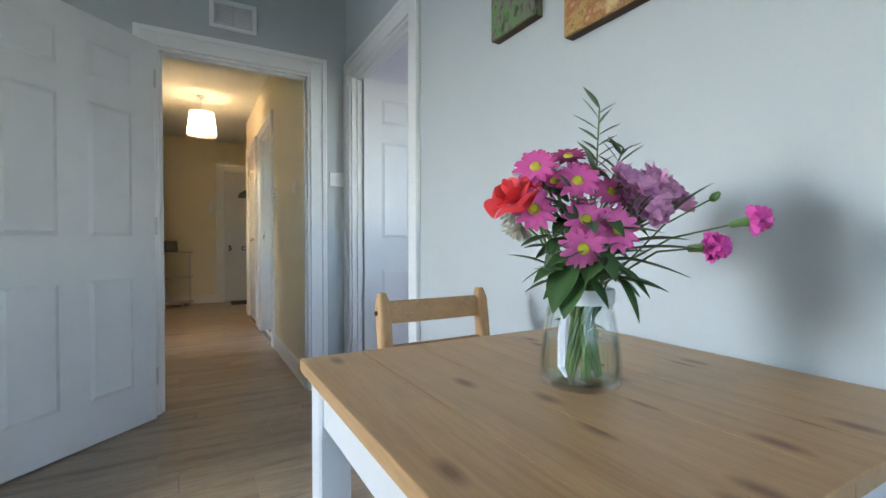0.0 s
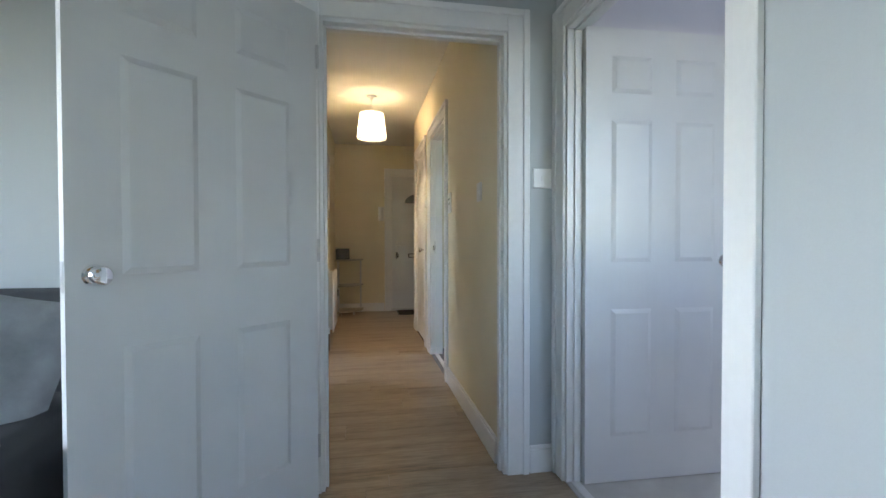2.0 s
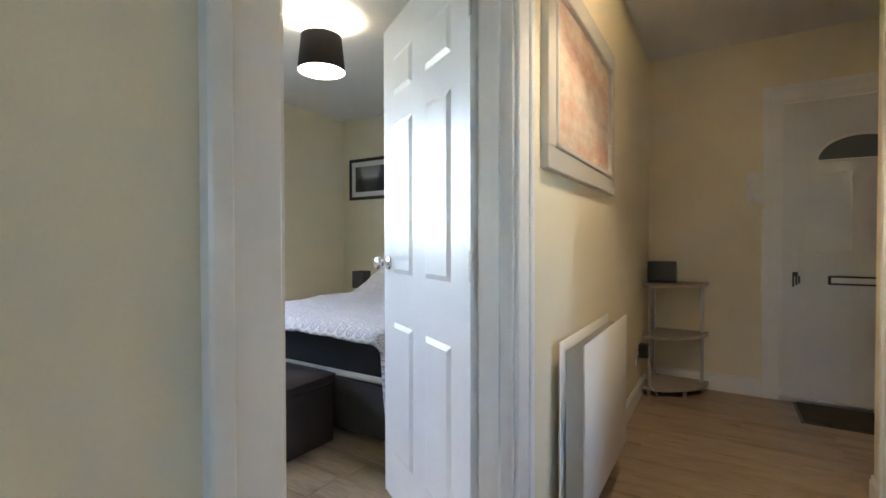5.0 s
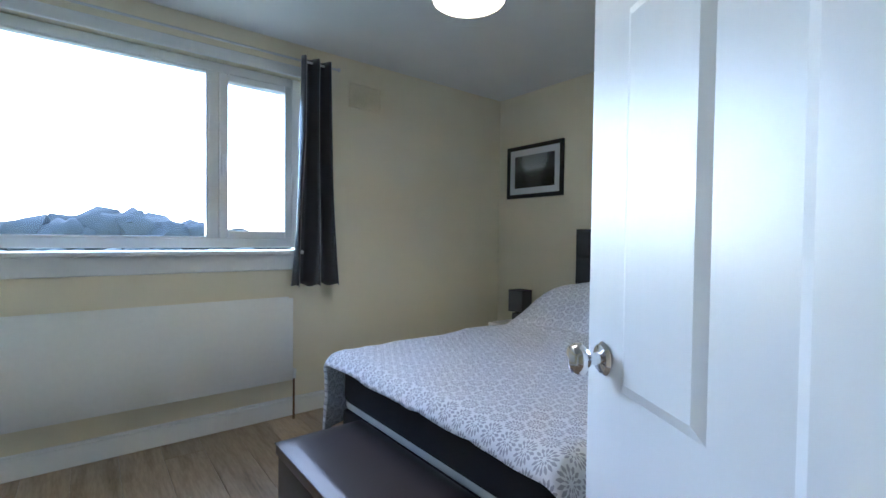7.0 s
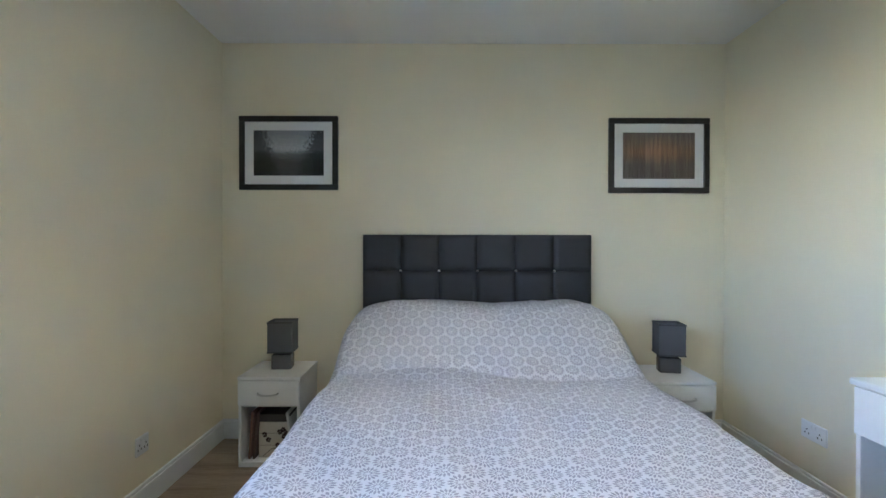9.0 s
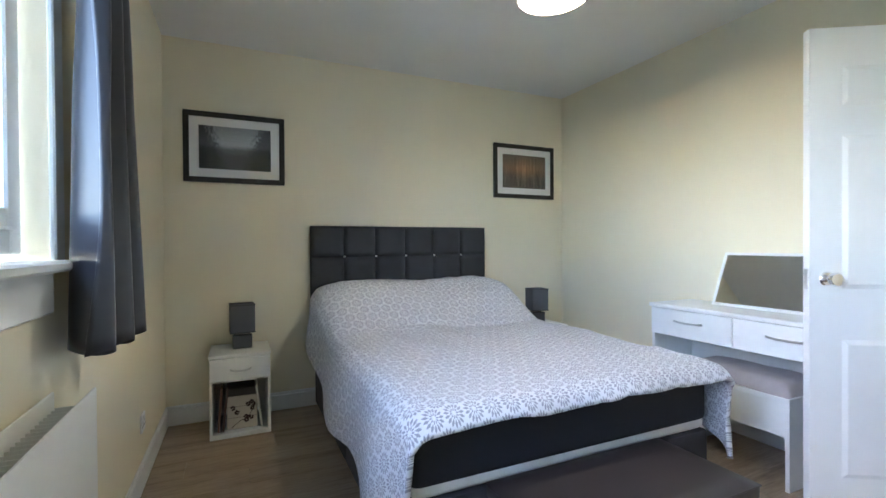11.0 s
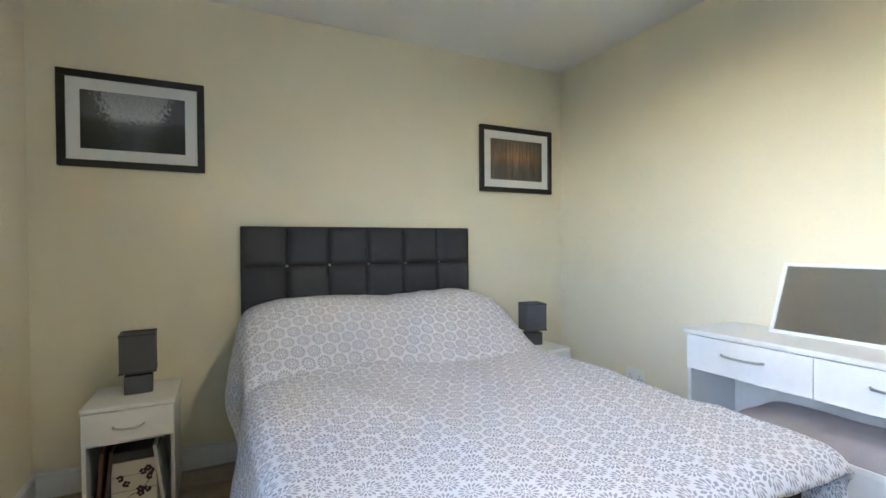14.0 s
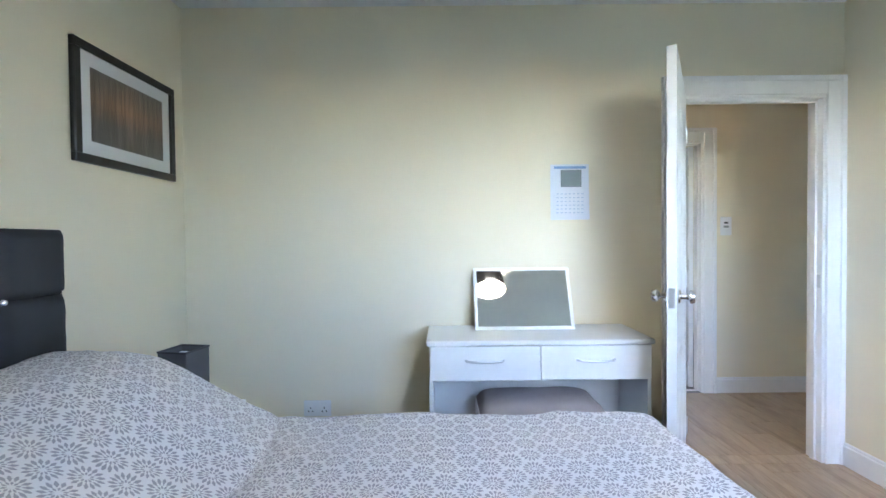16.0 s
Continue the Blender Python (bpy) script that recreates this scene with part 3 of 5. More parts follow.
def front_leaf():
    bm = bmesh.new()
    xs = [0, 0.13, 0.355, 0.435, w - 0.13, w]
    xs[3] = w - 0.355
    zs = [0, 0.22, 0.72, 0.80, 0.99, 1.50, 1.60, 1.78, h]
    g = bmesh.new()
    vs = [[g.verts.new((x, 0, z)) for x in xs] for z in zs]
    pan = []
    for j in range(len(zs) - 1):
        for i in range(len(xs) - 1):
            f = g.faces.new((vs[j][i], vs[j][i + 1], vs[j + 1][i + 1], vs[j + 1][i]))
            if (j in (1, 4)) and i in (1, 3):
                pan.append(f)
    bmesh.ops.inset_individual(g, faces=pan, thickness=0.012, depth=0.006)
    bmesh.ops.inset_individual(g, faces=pan, thickness=0.010, depth=-0.010)
    bmesh.ops.inset_individual(g, faces=pan, thickness=0.02, depth=0.004)
    join(bm, g)
    box(bm, 0, w, 0.002, 0.045, 0, h)
    return bm


fl = part("door_leaf", front_leaf(), plain("white_composite_door", (0.74, 0.75, 0.76), 0.35), fd, m=Matrix.Translation((FD[0] + 0.021, YN + 0.035, 0.03)), smooth=20)
bm = bmesh.new()
fan = [(0.215 * math.cos(a * math.pi / 16), 0.15 * math.sin(a * math.pi / 16)) for a in range(17)]
f0 = bm.faces.new([bm.verts.new((w / 2 + x, -0.004, 1.58 + z)) for x, z in fan])
part("fanlight", bm, plain("dark_obscure_glass", (0.16, 0.18, 0.21), 0.12), fl, "dark half-round glass", smooth=None)
bm = bmesh.new()
tube(bm, [(w / 2 + x * 1.05, -0.004, 1.58 + z * 1.05) for x, z in fan] + [(w / 2 + 0.226, -0.004, 1.575)], 0.009, 6)
tube(bm, [(w / 2 - 0.226, -0.004, 1.576), (w / 2 + 0.226, -0.004, 1.576)], 0.009, 6)
part("fanlight_bead", bm, UPVC, fl)
bm = blk(w / 2 - 0.16, w / 2 + 0.16, -0.012, 0.0, 0.765, 0.825, r=0.004)
part("letter_plate", bm, BLACK, fl, "black-edged letter plate")
part("letter_flap", blk(w / 2 - 0.145, w / 2 + 0.145, -0.016, -0.008, 0.777, 0.813, r=0.003), UPVC, fl)
bm = blk(0.045, 0.085, -0.012, 0, 0.80, 1.02, r=0.005)
tube(bm, [(0.065, -0.012, 0.955), (0.065, -0.045, 0.955), (0.075, -0.05, 0.955), (0.185, -0.05, 0.955)], 0.009, 8)
part("lever_handle", bm, UPVC, fl, "white lever handle")
bm = bmesh.new()
box(bm, 0.052, 0.082, -0.03, -0.012, 0.815, 0.845, r=0.004)
for k, dx in enumerate((-0.012, 0.004, 0.018)):
    box(bm, 0.062 + dx, 0.074 + dx, -0.034 - k * 0.003, -0.030 - k * 0.003, 0.745 + k * 0.012, 0.82, r=0.003)
part("keys", bm, BLACK, fl, "bunch of keys hanging in the lock")
# unseen slab added behind the front door to block sky light round the leaf
solid("wall_landing", CREAM, (0.6, 2.0, YN + 0.121, YN + 0.2, -0.1, H))
solid("threshold", STEEL, (FD[0], FD[1], YN - 0.012, YN + 0.03, 0, 0.028), r=0.005)

# ---- baseboards ----


def skirt(*runs):
    """Runs of (x0, y0, x1, y1): the board stands on the left-hand side's wall, facing right of the way it goes."""
    for x0, y0, x1, y1 in runs:
        bm = bmesh.new()
        L = math.hypot(x1 - x0, y1 - y0)
        box(bm, 0, L, 0, 0.014, 0, 0.105, r=0.002)
        box(bm, 0, L, 0, 0.010, 0.105, 0.124, r=0.004)
        a = math.degrees(math.atan2(y1 - y0, x1 - x0))
        ob = new("baseboard", mesh_of("baseboard", bm, TRIM, 30))
        ob.matrix_basis = pose(x0, y0, 0, 0, 0, a)
        tagged(ob, kind="structure")


A = 0.102
skirt((KD[0] - A, YK, XW, YK), (KE, YK, KD[1] + A, YK), (KE, -5.2, KE, PD[0] - A))
skirt((XW, YK, XW, -5.2), (XW, -5.2, KE, -5.2))
skirt((HL, BD[0] - A, HL, YH), (HL, YN, HL, BD[1] + A), (HR, YH, HR, R1[0] - A), (HR, R1[1] + A, HR, R2[0] - A), (HR, R2[1] + A, HR, 4.72))
skirt((FD[0] - A, YN, HL, YN), (2.1, YN, FD[1] + A, YN), (2.1, 4.72, 2.1, YN))
skirt((XE, YN, XW, YN), (XW, YN, XW, 2.1), (XE, BD[1] + A, XE, YN), (-1.35, 2.52, XE, 2.52), (XW, 2.1, -1.35, 2.1))

# ---- floor: a slab and its oak-effect planks ----
floor = solid("floor", plain("underlay", (0.05, 0.04, 0.03), 0.9), (XW - 0.3, 3.3, -5.3, YN + 0.12, -0.14, -0.012))


def lay(x0, x1, y0, y1, seed):
    rnd = random.Random(seed)
    y, pw, pl = y0, 0.192, 1.285
    while y < y1 - 0.01:
        yb = min(y + pw, y1)
        x = x0 - rnd.random() * pl
        while x < x1 - 0.01:
            a, b = max(x, x0), min(x + pl, x1)
            if b - a > 0.02:
                g = 0.0006
                bm = blk(-(b - a) / 2 + g, (b - a) / 2 - g, -(yb - y) / 2 + g, (yb - y) / 2 - g, -0.012, 0, r=0.0012)
                ob = new("plank", mesh_of("plank", bm, PLANK))
                ob.location = ((a + b) / 2, (y + yb) / 2, 0)
                ob.parent = floor
            x += pl
        y = yb


solid("carpet_bathroom", CARPET, (KE + 0.001, 3.2, -1.0, YK, -0.012, 0.004))
solid("carpet_back_room", DARKCARPET, (HR + 0.001, 3.2, YH, 3.55, -0.012, 0.004))
solid("door_bar", UPVC, (KE + 0.02, KE + 0.055, PD[0] + 0.02, PD[1] - 0.02, 0, 0.009), r=0.003)
solid("door_bar_back_room", UPVC, (HR + 0.03, HR + 0.065, R1[0] + 0.02, R1[1] - 0.02, 0, 0.009), r=0.003)

# ---- windows ----


def window(name, x, y0, y1, z0, z1, bars, openers):
    """A plastic window in a wall along y, facing east: bars are the mullions' middles, openers the sashes that open."""
    wd = thing(name, pose(0, 0, 0), "", "", kind="structure")
    bm = bmesh.new()
    f = 0.058
    for b in ((y0, y0 + f, z0, z1), (y1 - f, y1, z0, z1), (y0 + f, y1 - f, z0, z0 + f), (y0 + f, y1 - f, z1 - f, z1)):
        box(bm, x - 0.035, x + 0.035, *b, r=0.004)
    for c in bars:
        box(bm, x - 0.035, x + 0.035, c - 0.03, c + 0.03, z0 + f, z1 - f, r=0.004)
    part("window_frame", bm, UPVC, wd, smooth=25)
    edges = [y0 + f] + [v for c in bars for v in (c - 0.03, c + 0.03)] + [y1 - f]
    for k in range(0, len(edges), 2):
        a, b, lo, hi = edges[k], edges[k + 1], z0 + f, z1 - f
        bm = bmesh.new()
        if k // 2 in openers:
            s = 0.05
            for q in ((a, a + s, lo, hi), (b - s, b, lo, hi), (a + s, b - s, lo, lo + s), (a + s, b - s, hi - s, hi)):
                box(bm, x - 0.02, x + 0.048, *q, r=0.006)
            a, b, lo, hi = a + s, b - s, lo + s, hi - s
            sash = part("sash", bm, UPVC, wd, smooth=25)
            hb = blk(x + 0.048, x + 0.058, a - 0.035, a - 0.015, 1.58, 1.70, r=0.003)
            box(hb, x + 0.056, x + 0.07, a - 0.033, a - 0.017, 1.56, 1.66, r=0.004)
            part("window_handle", hb, UPVC, sash)
        else:
            for q in ((a, a + 0.012, lo, hi), (b - 0.012, b, lo, hi), (a, b, lo, lo + 0.012), (a, b, hi - 0.012, hi)):
                box(bm, x - 0.02, x + 0.03, *q, r=0.003)
            part("glazing_bead", bm, UPVC, wd)
        bm = bmesh.new()
        gx = x - 0.004
        bm.faces.new([bm.verts.new(p) for p in ((gx, a, lo), (gx, b, lo), (gx, b, hi), (gx, a, hi))])
        pane = part("pane", bm, GLASS, wd, smooth=None)
        pane.visible_shadow = False
    return wd


w1 = window("window_1", XW - 0.09, WIN[0] + 0.01, WIN[1] - 0.03, WIN[2] + 0.02, WIN[3] - 0.01, (3.635,), (1,))
part("window_sill", blk(XW - 0.055, XW + 0.055, WIN[0] - 0.04, WIN[1] - 0.04, WIN[2] - 0.022, WIN[2] + 0.004, r=0.006), TRIM, w1)
part("apron", blk(XW, XW + 0.016, WIN[0] - 0.02, WIN[1] - 0.06, WIN[2] - 0.125, WIN[2] - 0.022, r=0.004), TRIM, w1)
bm = blk(XW, XW + 0.014, WIN[1] - 0.035, WIN[1] + 0.03, WIN[2] - 0.02, WIN[3] + 0.06, r=0.004)
box(bm, XW, XW + 0.014, WIN[0], WIN[1] - 0.035, WIN[3] - 0.01, WIN[3] + 0.06, r=0.004)
part("window_trim", bm, TRIM, w1)
w2 = window("window_2", XW - 0.12, LW[0], LW[1], LW[2], LW[3], (-0.75, 0.05), ())
part("window_sill", blk(XW - 0.08, XW + 0.06, LW[0] - 0.03, LW[1] + 0.03, LW[2] - 0.03, LW[2] + 0.004, r=0.006), TRIM, w2)

# added window, out of view, that brightens the door leaf and flowers
w3 = window("window_3", 0.0, -1.1, 1.1, SW[2], SW[3], (0.0,), ())
w3.matrix_basis = pose(-0.6, -5.255, 0, 0, 0, 90)
part("window_sill", blk(0.04, 0.11, -1.13, 1.13, SW[2] - 0.03, SW[2] + 0.004, r=0.006), TRIM, w3)

# the far side of the fields, seen through the bedroom window
rnd = random.Random(5)


def tree_line(name, x, y0, y1, base, hi, material, n):
    bm = bmesh.new()
    for k in range(n):
        t = bmesh.new()
        y = y0 + (y1 - y0) * rnd.random()
        s = hi * (0.45 + 0.55 * rnd.random()) * (0.6 + 0.4 * math.sin(y * 0.05 + 1.0))
        bmesh.ops.create_icosphere(t, subdivisions=2, radius=1)
        for v in t.verts:
            v.co *= 0.75 + 0.5 * noise.noise(v.co * 2.3 + Vector((k, 0, 0)))
        join(bm, t, Matrix.LocRotScale((x + rnd.uniform(-6, 6), y, base + s * 0.42), None, (s * 0.7, s * 0.75, s * 0.55)))
    return tagged(new(name, mesh_of(name, bm, material, 60)), kind="structure")


tree_line("backdrop_woods", -150, -60, 190, -3.5, 13.5, plain("distant_woods", (0.050, 0.048, 0.042), 0.95), 320)
tree_line("backdrop_hedge", -70, -40, 110, -3.5, 4.2, plain("distant_hedge", (0.03, 0.033, 0.026), 0.95), 150)
shed = thing("barn", pose(-120, 108, -3.5), "long low grey barn with a pitched roof beyond the fields", "building")
part("wall", blk(-4, 4, -9, 9, 0, 7.0), plain("barn_cladding", (0.10, 0.11, 0.13), 0.8), shed)
bm = bmesh.new()
ridge = [bm.verts.new(p) for p in ((-4.4, -9.4, 6.8), (4.4, -9.4, 6.8), (0, -9.4, 8.6), (-4.4, 9.4, 6.8), (4.4, 9.4, 6.8), (0, 9.4, 8.6))]
for q in ((0, 1, 2), (3, 5, 4), (0, 2, 5, 3), (1, 4, 5, 2), (0, 3, 4, 1)):
    bm.faces.new([ridge[i] for i in q])
part("roof", bm, plain("barn_roof", (0.20, 0.20, 0.22), 0.7), shed, smooth=None)


# ---- curtain ----
def curtain(y0, y1, top, low):
    c = thing("curtain", pose(XW + 0.10, y0, low), "dark satin curtain drawn back beside the bedroom window", "curtain")
    L, Hc = y1 - y0, top - low

    def fn(u, v):
        spread = 1.0 + 0.55 * (1 - v) ** 1.5
        y = L / 2 + (u - 0.5) * L * spread * 0.78
        x = (0.034 + 0.024 * (1 - v)) * math.sin(u * math.tau * 2.6 + 1.4 * noise.noise((u * 2, v * 1.5, 3))) + 0.025 * (1 - v) * (u - 0.2)
        x += 0.006 * noise.noise((u * 5, v * 4, 7))
        return (x, y, Hc * v + 0.008 * math.sin(u * 31) * (1 - v))

    bm = grid(bmesh.new(), 90, 40, fn)
    ob = part("cloth", bm, CURTAIN, c, smooth=80)
    so = ob.modifiers.new("thick", "SOLIDIFY")
    so.thickness = 0.003
    rod = thing("curtain_rod", pose(XW + 0.085, 2.3, 2.335), "thin dark metal curtain rod with a ball end", "curtain rod")
    bm = tube(bmesh.new(), [(0, 0, 0), (0, 2.08, 0)], 0.007, 10)
    part("rod", bm, STEEL, rod)
    part("finial", lathe(bmesh.new(), [(0, -0.012), (0.01, -0.006), (0.013, 0.002), (0.01, 0.011), (0, 0.014)], 14, Matrix.Translation((0, 2.085, 0))), STEEL, rod)
    for yy in (0.1, 2.0):
        part("bracket", tube(bmesh.new(), [(0, yy, 0), (-0.085, yy, 0)], 0.006), STEEL, rod)


curtain(4.085, 4.36, 2.36, 0.875)


# ---- radiators ----
def radiator(label, m, L, z0, z1, flute=0.002):
    """Stands off a wall at y = 0, facing +y, and runs along x from 0 to L."""
    r = thing("radiator", m, label, "radiator")
    hh = z1 - z0
    for k, y in enumerate((0.035, 0.115)):
        bm = bmesh.new()
        n = int(L / 0.033)

        def fn(u, v, y=y, n=n):
            s = 0.5 - 0.5 * math.cos(u * math.tau * n)
            e = min(1, min(v, 1 - v) * 14)
            return (u * L, y + (flute * s * e if k else -flute * s * e), z0 + v * hh)

        grid(bm, n * 4, 10, fn)
        box(bm, 0, L, y - 0.006, y + 0.001, z0, z1, r=0.002)
        part("panel", bm, RADI, r, smooth=50)
    bm = bmesh.new()
    for x in np.arange(0.03, L - 0.02, 0.022):
        box(bm, x, x + 0.0015, 0.045, 0.107, z0 + 0.03, z1 - 0.03)
    tagged(part("convector", bm, plain("radiator_fins", (0.60, 0.60, 0.57), 0.5), r), kind="stuff")
    bm = lathe(bmesh.new(), [(0, 0), (0.013, 0), (0.013, 0.03), (0.017, 0.034), (0.017, 0.055), (0.012, 0.06), (0, 0.06)], 14, Matrix.Translation((0.0 - 0.02, 0.075, z0 + 0.0)))
    tube(bm, [(-0.02, 0.075, z0 + 0.03), (0.03, 0.075, z0 + 0.03)], 0.010)
    part("valve", bm, UPVC, r, "white valve cap")
    part("pipe", tube(bmesh.new(), [(-0.02, 0.075, 0.0), (-0.02, 0.075, z0 + 0.005)], 0.0075), COPPER, r, "tarnished copper pipe")
    return r


radiator("white double panel radiator on the hall wall", pose(HL, 4.43, 0, 0, 0, -90), 0.73, 0.16, 0.745, 0.0006).matrix_basis = Matrix(((0, 1, 0, HL), (1, 0, 0, 3.70), (0, 0, 1, 0), (0, 0, 0, 1)))
radiator("white double panel radiator under the bedroom window", pose(0, 0, 0), 1.36, 0.27, 0.80, 0.0004).matrix_basis = Matrix(((0, 1, 0, XW), (-1, 0, 0, 4.065), (0, 0, 1, 0), (0, 0, 0, 1)))
rr = radiator("white radiator inside the back room", pose(0, 0, 0), 0.9, 0.15, 0.655, 0.004)
rr.matrix_basis = pose(2.25, 3.55, 0, 0, 0, 180)


# ---- pendant lamps ----
def pendant(x, y, zlow, zhigh, rlow, rhigh, outer, inner, label):
    p = thing("pendant_lamp", pose(x, y, H), label, "ceiling lamp")
    a, b = zlow - H, zhigh - H
    part("ceiling_rose", lathe(bmesh.new(), [(0, 0), (0.048, 0), (0.046, -0.012), (0.02, -0.022), (0.012, -0.035), (0, -0.035)], 24), UPVC, p)
    part("cord", tube(bmesh.new(), [(0, 0, -0.03), (0, 0, b - 0.0)], 0.003), UPVC, p)
    part("lamp_holder", lathe(bmesh.new(), [(0, b + 0.01), (0.014, b + 0.01), (0.017, b - 0.02), (0.017, b - 0.055), (0, b - 0.055)], 16), UPVC, p)
    bm = bmesh.new()
    lathe(bm, [(rhigh, b), (rlow, a)], 48)
    sh = part("shade", bm, outer, p, smooth=60)
    if inner:
        part("lining", lathe(bmesh.new(), [(rhigh - 0.003, b - 0.002), (rlow - 0.003, a + 0.002)], 48), inner, sh, smooth=60)
    for r_, z_ in ((rhigh, b), (rlow, a)):
        part("shade_ring", tube(bmesh.new(), [(r_ * math.cos(k * math.tau / 40), r_ * math.sin(k * math.tau / 40), z_) for k in range(41)], 0.0022, 6, False), STEEL if not inner else BLACK, p)
    bm = bmesh.new()
    for k in range(3):
        an = k * math.tau / 3 + 0.5
        tube(bm, [(0.016 * math.cos(an), 0.016 * math.sin(an), b - 0.02), (rhigh * math.cos(an), rhigh * math.sin(an), b)], 0.0018, 6)
    part("shade_carrier", bm, STEEL, p)
    part("light_bulb", lathe(bmesh.new(), [(0, -0.045), (0.012, -0.043), (0.023, -0.03), (0.027, -0.012), (0.022, 0.01), (0.013, 0.03), (0, 0.032)], 18, Matrix.Translation((0, 0, b - 0.095))), BULB, p, "lit bulb").visible_shadow = False
    return p


pendant(0.512, 3.78, 2.055, 2.295, 0.142, 0.120, SHADE_W, None, "lit cream fabric drum shade hanging from the hall ceiling")
pendant(-1.614, 4.223, 2.14, 2.35, 0.145, 0.122, SHADE_D, SHADE_IN, "lit black drum shade with white lining hanging over the bed")


# ---- pictures ----
def picture(m, w, h, border, mount, art, label, frame_mat, thick=0.022, name="framed_picture", bevelled=False):
    """Hangs on a wall at y = 0 and faces -y; its lower left corner at the origin."""
    p = thing(name, m, label, "picture")
    bm = bmesh.new()
    for a, b, c, d in ((0, w, 0, border), (0, w, h - border, h), (0, border, border, h - border), (w - border, w, border, h - border)):
        box(bm, a, b, -thick, 0, c, d, r=0.003)
    if bevelled:
        i = border
        for a, b, c, d in ((i, w - i, i, i + 0.02), (i, w - i, h - i - 0.02, h - i), (i, i + 0.02, i, h - i), (w - i - 0.02, w - i, i, h - i)):
            box(bm, a, b, -thick - 0.006, -0.002, c, d, r=0.004)
    part("frame", bm, frame_mat, p, smooth=25)
    e = border
    if mount:
        part("mount", blk(e, w - e, -thick * 0.5, -0.002, e, h - e), MOUNT, p)
    q = e + mount
    bm = blk(q, w - q, -thick * 0.5 - 0.0015, -0.001, q, h - q)
    part("print", bm, art, p)
    if mount:
        bm = bmesh.new()
        bm.faces.new([bm.verts.new(v) for v in ((e, -thick * 0.75, e), (w - e, -thick * 0.75, e), (w - e, -thick * 0.75, h - e), (e, -thick * 0.75, h - e))])
        part("glazing", bm, PICGLASS, p, smooth=None).visible_shadow = False
    return p


PICGLASS = glass("picture_glass", (1, 1, 1), 0.0, 1.35)
picture(pose(-3.108, YN, 1.556), 0.613, 0.458, 0.034, 0.055, photo("lake_photo", (0.32, 0.34, 0.38), (0.16, 0.17, 0.18), (0.065, 0.07, 0.07), (0.55, 0.58, 0.62)), "black framed photo of a dark lake and pines", FRAMEB)
picture(pose(-0.811, YN, 1.54), 0.625, 0.465, 0.034, 0.055, photo("wood_photo", (0.36, 0.31, 0.27), (0.46, 0.32, 0.23), (0.30, 0.27, 0.25), (0.58, 0.38, 0.25), True), "black framed photo of an autumn wood", FRAMEB)
picture(Matrix(((0, -1, 0, HL), (1, 0, 0, 3.60), (0, 0, 1, 1.31), (0, 0, 0, 1))), 1.0, 0.69, 0.075, 0.0, painting("red_painting"), "silver framed abstract painting in rust and cream", FRAMES, 0.028, "framed_painting", True)


def canvas(m, w, h, cols, label):
    """A stretched canvas with soft fields of colour, facing -y."""
    p = thing("canvas_picture", m, label, "picture")
    mm = Mat("canvas_" + label.split()[1], cols[0], 0.6)
    v = mm.coords((2.2, 1, 1.6), "Generated")
    n = mm.noise(v, 2.4, 5, 0.65)
    mm.colour(mm.ramp(n, (0.36, cols[0]), (0.46, cols[1]), (0.54, cols[2]), (0.64, cols[3]))).bump(mm.noise(v, 220, 2), 0.3, 0.0006)
    part("printed_canvas", blk(0, w, -0.032, 0, 0, h, r=0.003), mm.m, p)
    part("wrapped_edge", blk(0.003, w - 0.003, -0.028, 0.0, -0.0015, 0.004), plain("canvas_edge", (0.10, 0.06, 0.03), 0.7), p)
    return p


EASTWALL = lambda y, z: Matrix(((0, 1, 0, KE), (-1, 0, 0, y), (0, 0, 1, z), (0, 0, 0, 1)))
canvas(EASTWALL(-0.444, 1.565), 0.21, 0.30, ((0.03, 0.025, 0.022), (0.16, 0.13, 0.12), (0.10, 0.22, 0.06), (0.05, 0.04, 0.035)), "small green and black canvas print on the grey wall")
canvas(EASTWALL(-0.766, 1.452), 0.52, 0.42, ((0.10, 0.05, 0.02), (0.42, 0.26, 0.08), (0.30, 0.10, 0.03), (0.55, 0.42, 0.20)), "large amber and brown canvas print on the grey wall")


# ---- wall fittings ----
def plate(m, label, w=0.086, h=0.086, kind="switch", name="light_switch"):
    """A moulded plate that faces -y."""
    p = thing(name, m, label, kind)
    part("plate", blk(-w / 2, w / 2, -0.009, 0, -h / 2, h / 2, r=0.003), UPVC, p)
    if kind == "switch":
        part("rocker", blk(-0.006, 0.006, -0.013, -0.008, -0.012, 0.012, r=0.002), UPVC, p)
    elif kind == "socket":
        for s in (-1, 1):
            part("rocker", blk(s * 0.012 - 0.004, s * 0.012 + 0.004, -0.012, -0.008, 0.018, 0.033, r=0.001), UPVC, p)
            bm = bmesh.new()
            for dx, dz in ((0, 0.004), (-0.011, -0.014), (0.011, -0.014)):
                box(bm, s * w * 0.25 + dx - 0.003, s * w * 0.25 + dx + 0.003, -0.0095, -0.0085, dz - 0.004, dz + 0.004)
            part("slot", bm, BLACK, p)
    return p


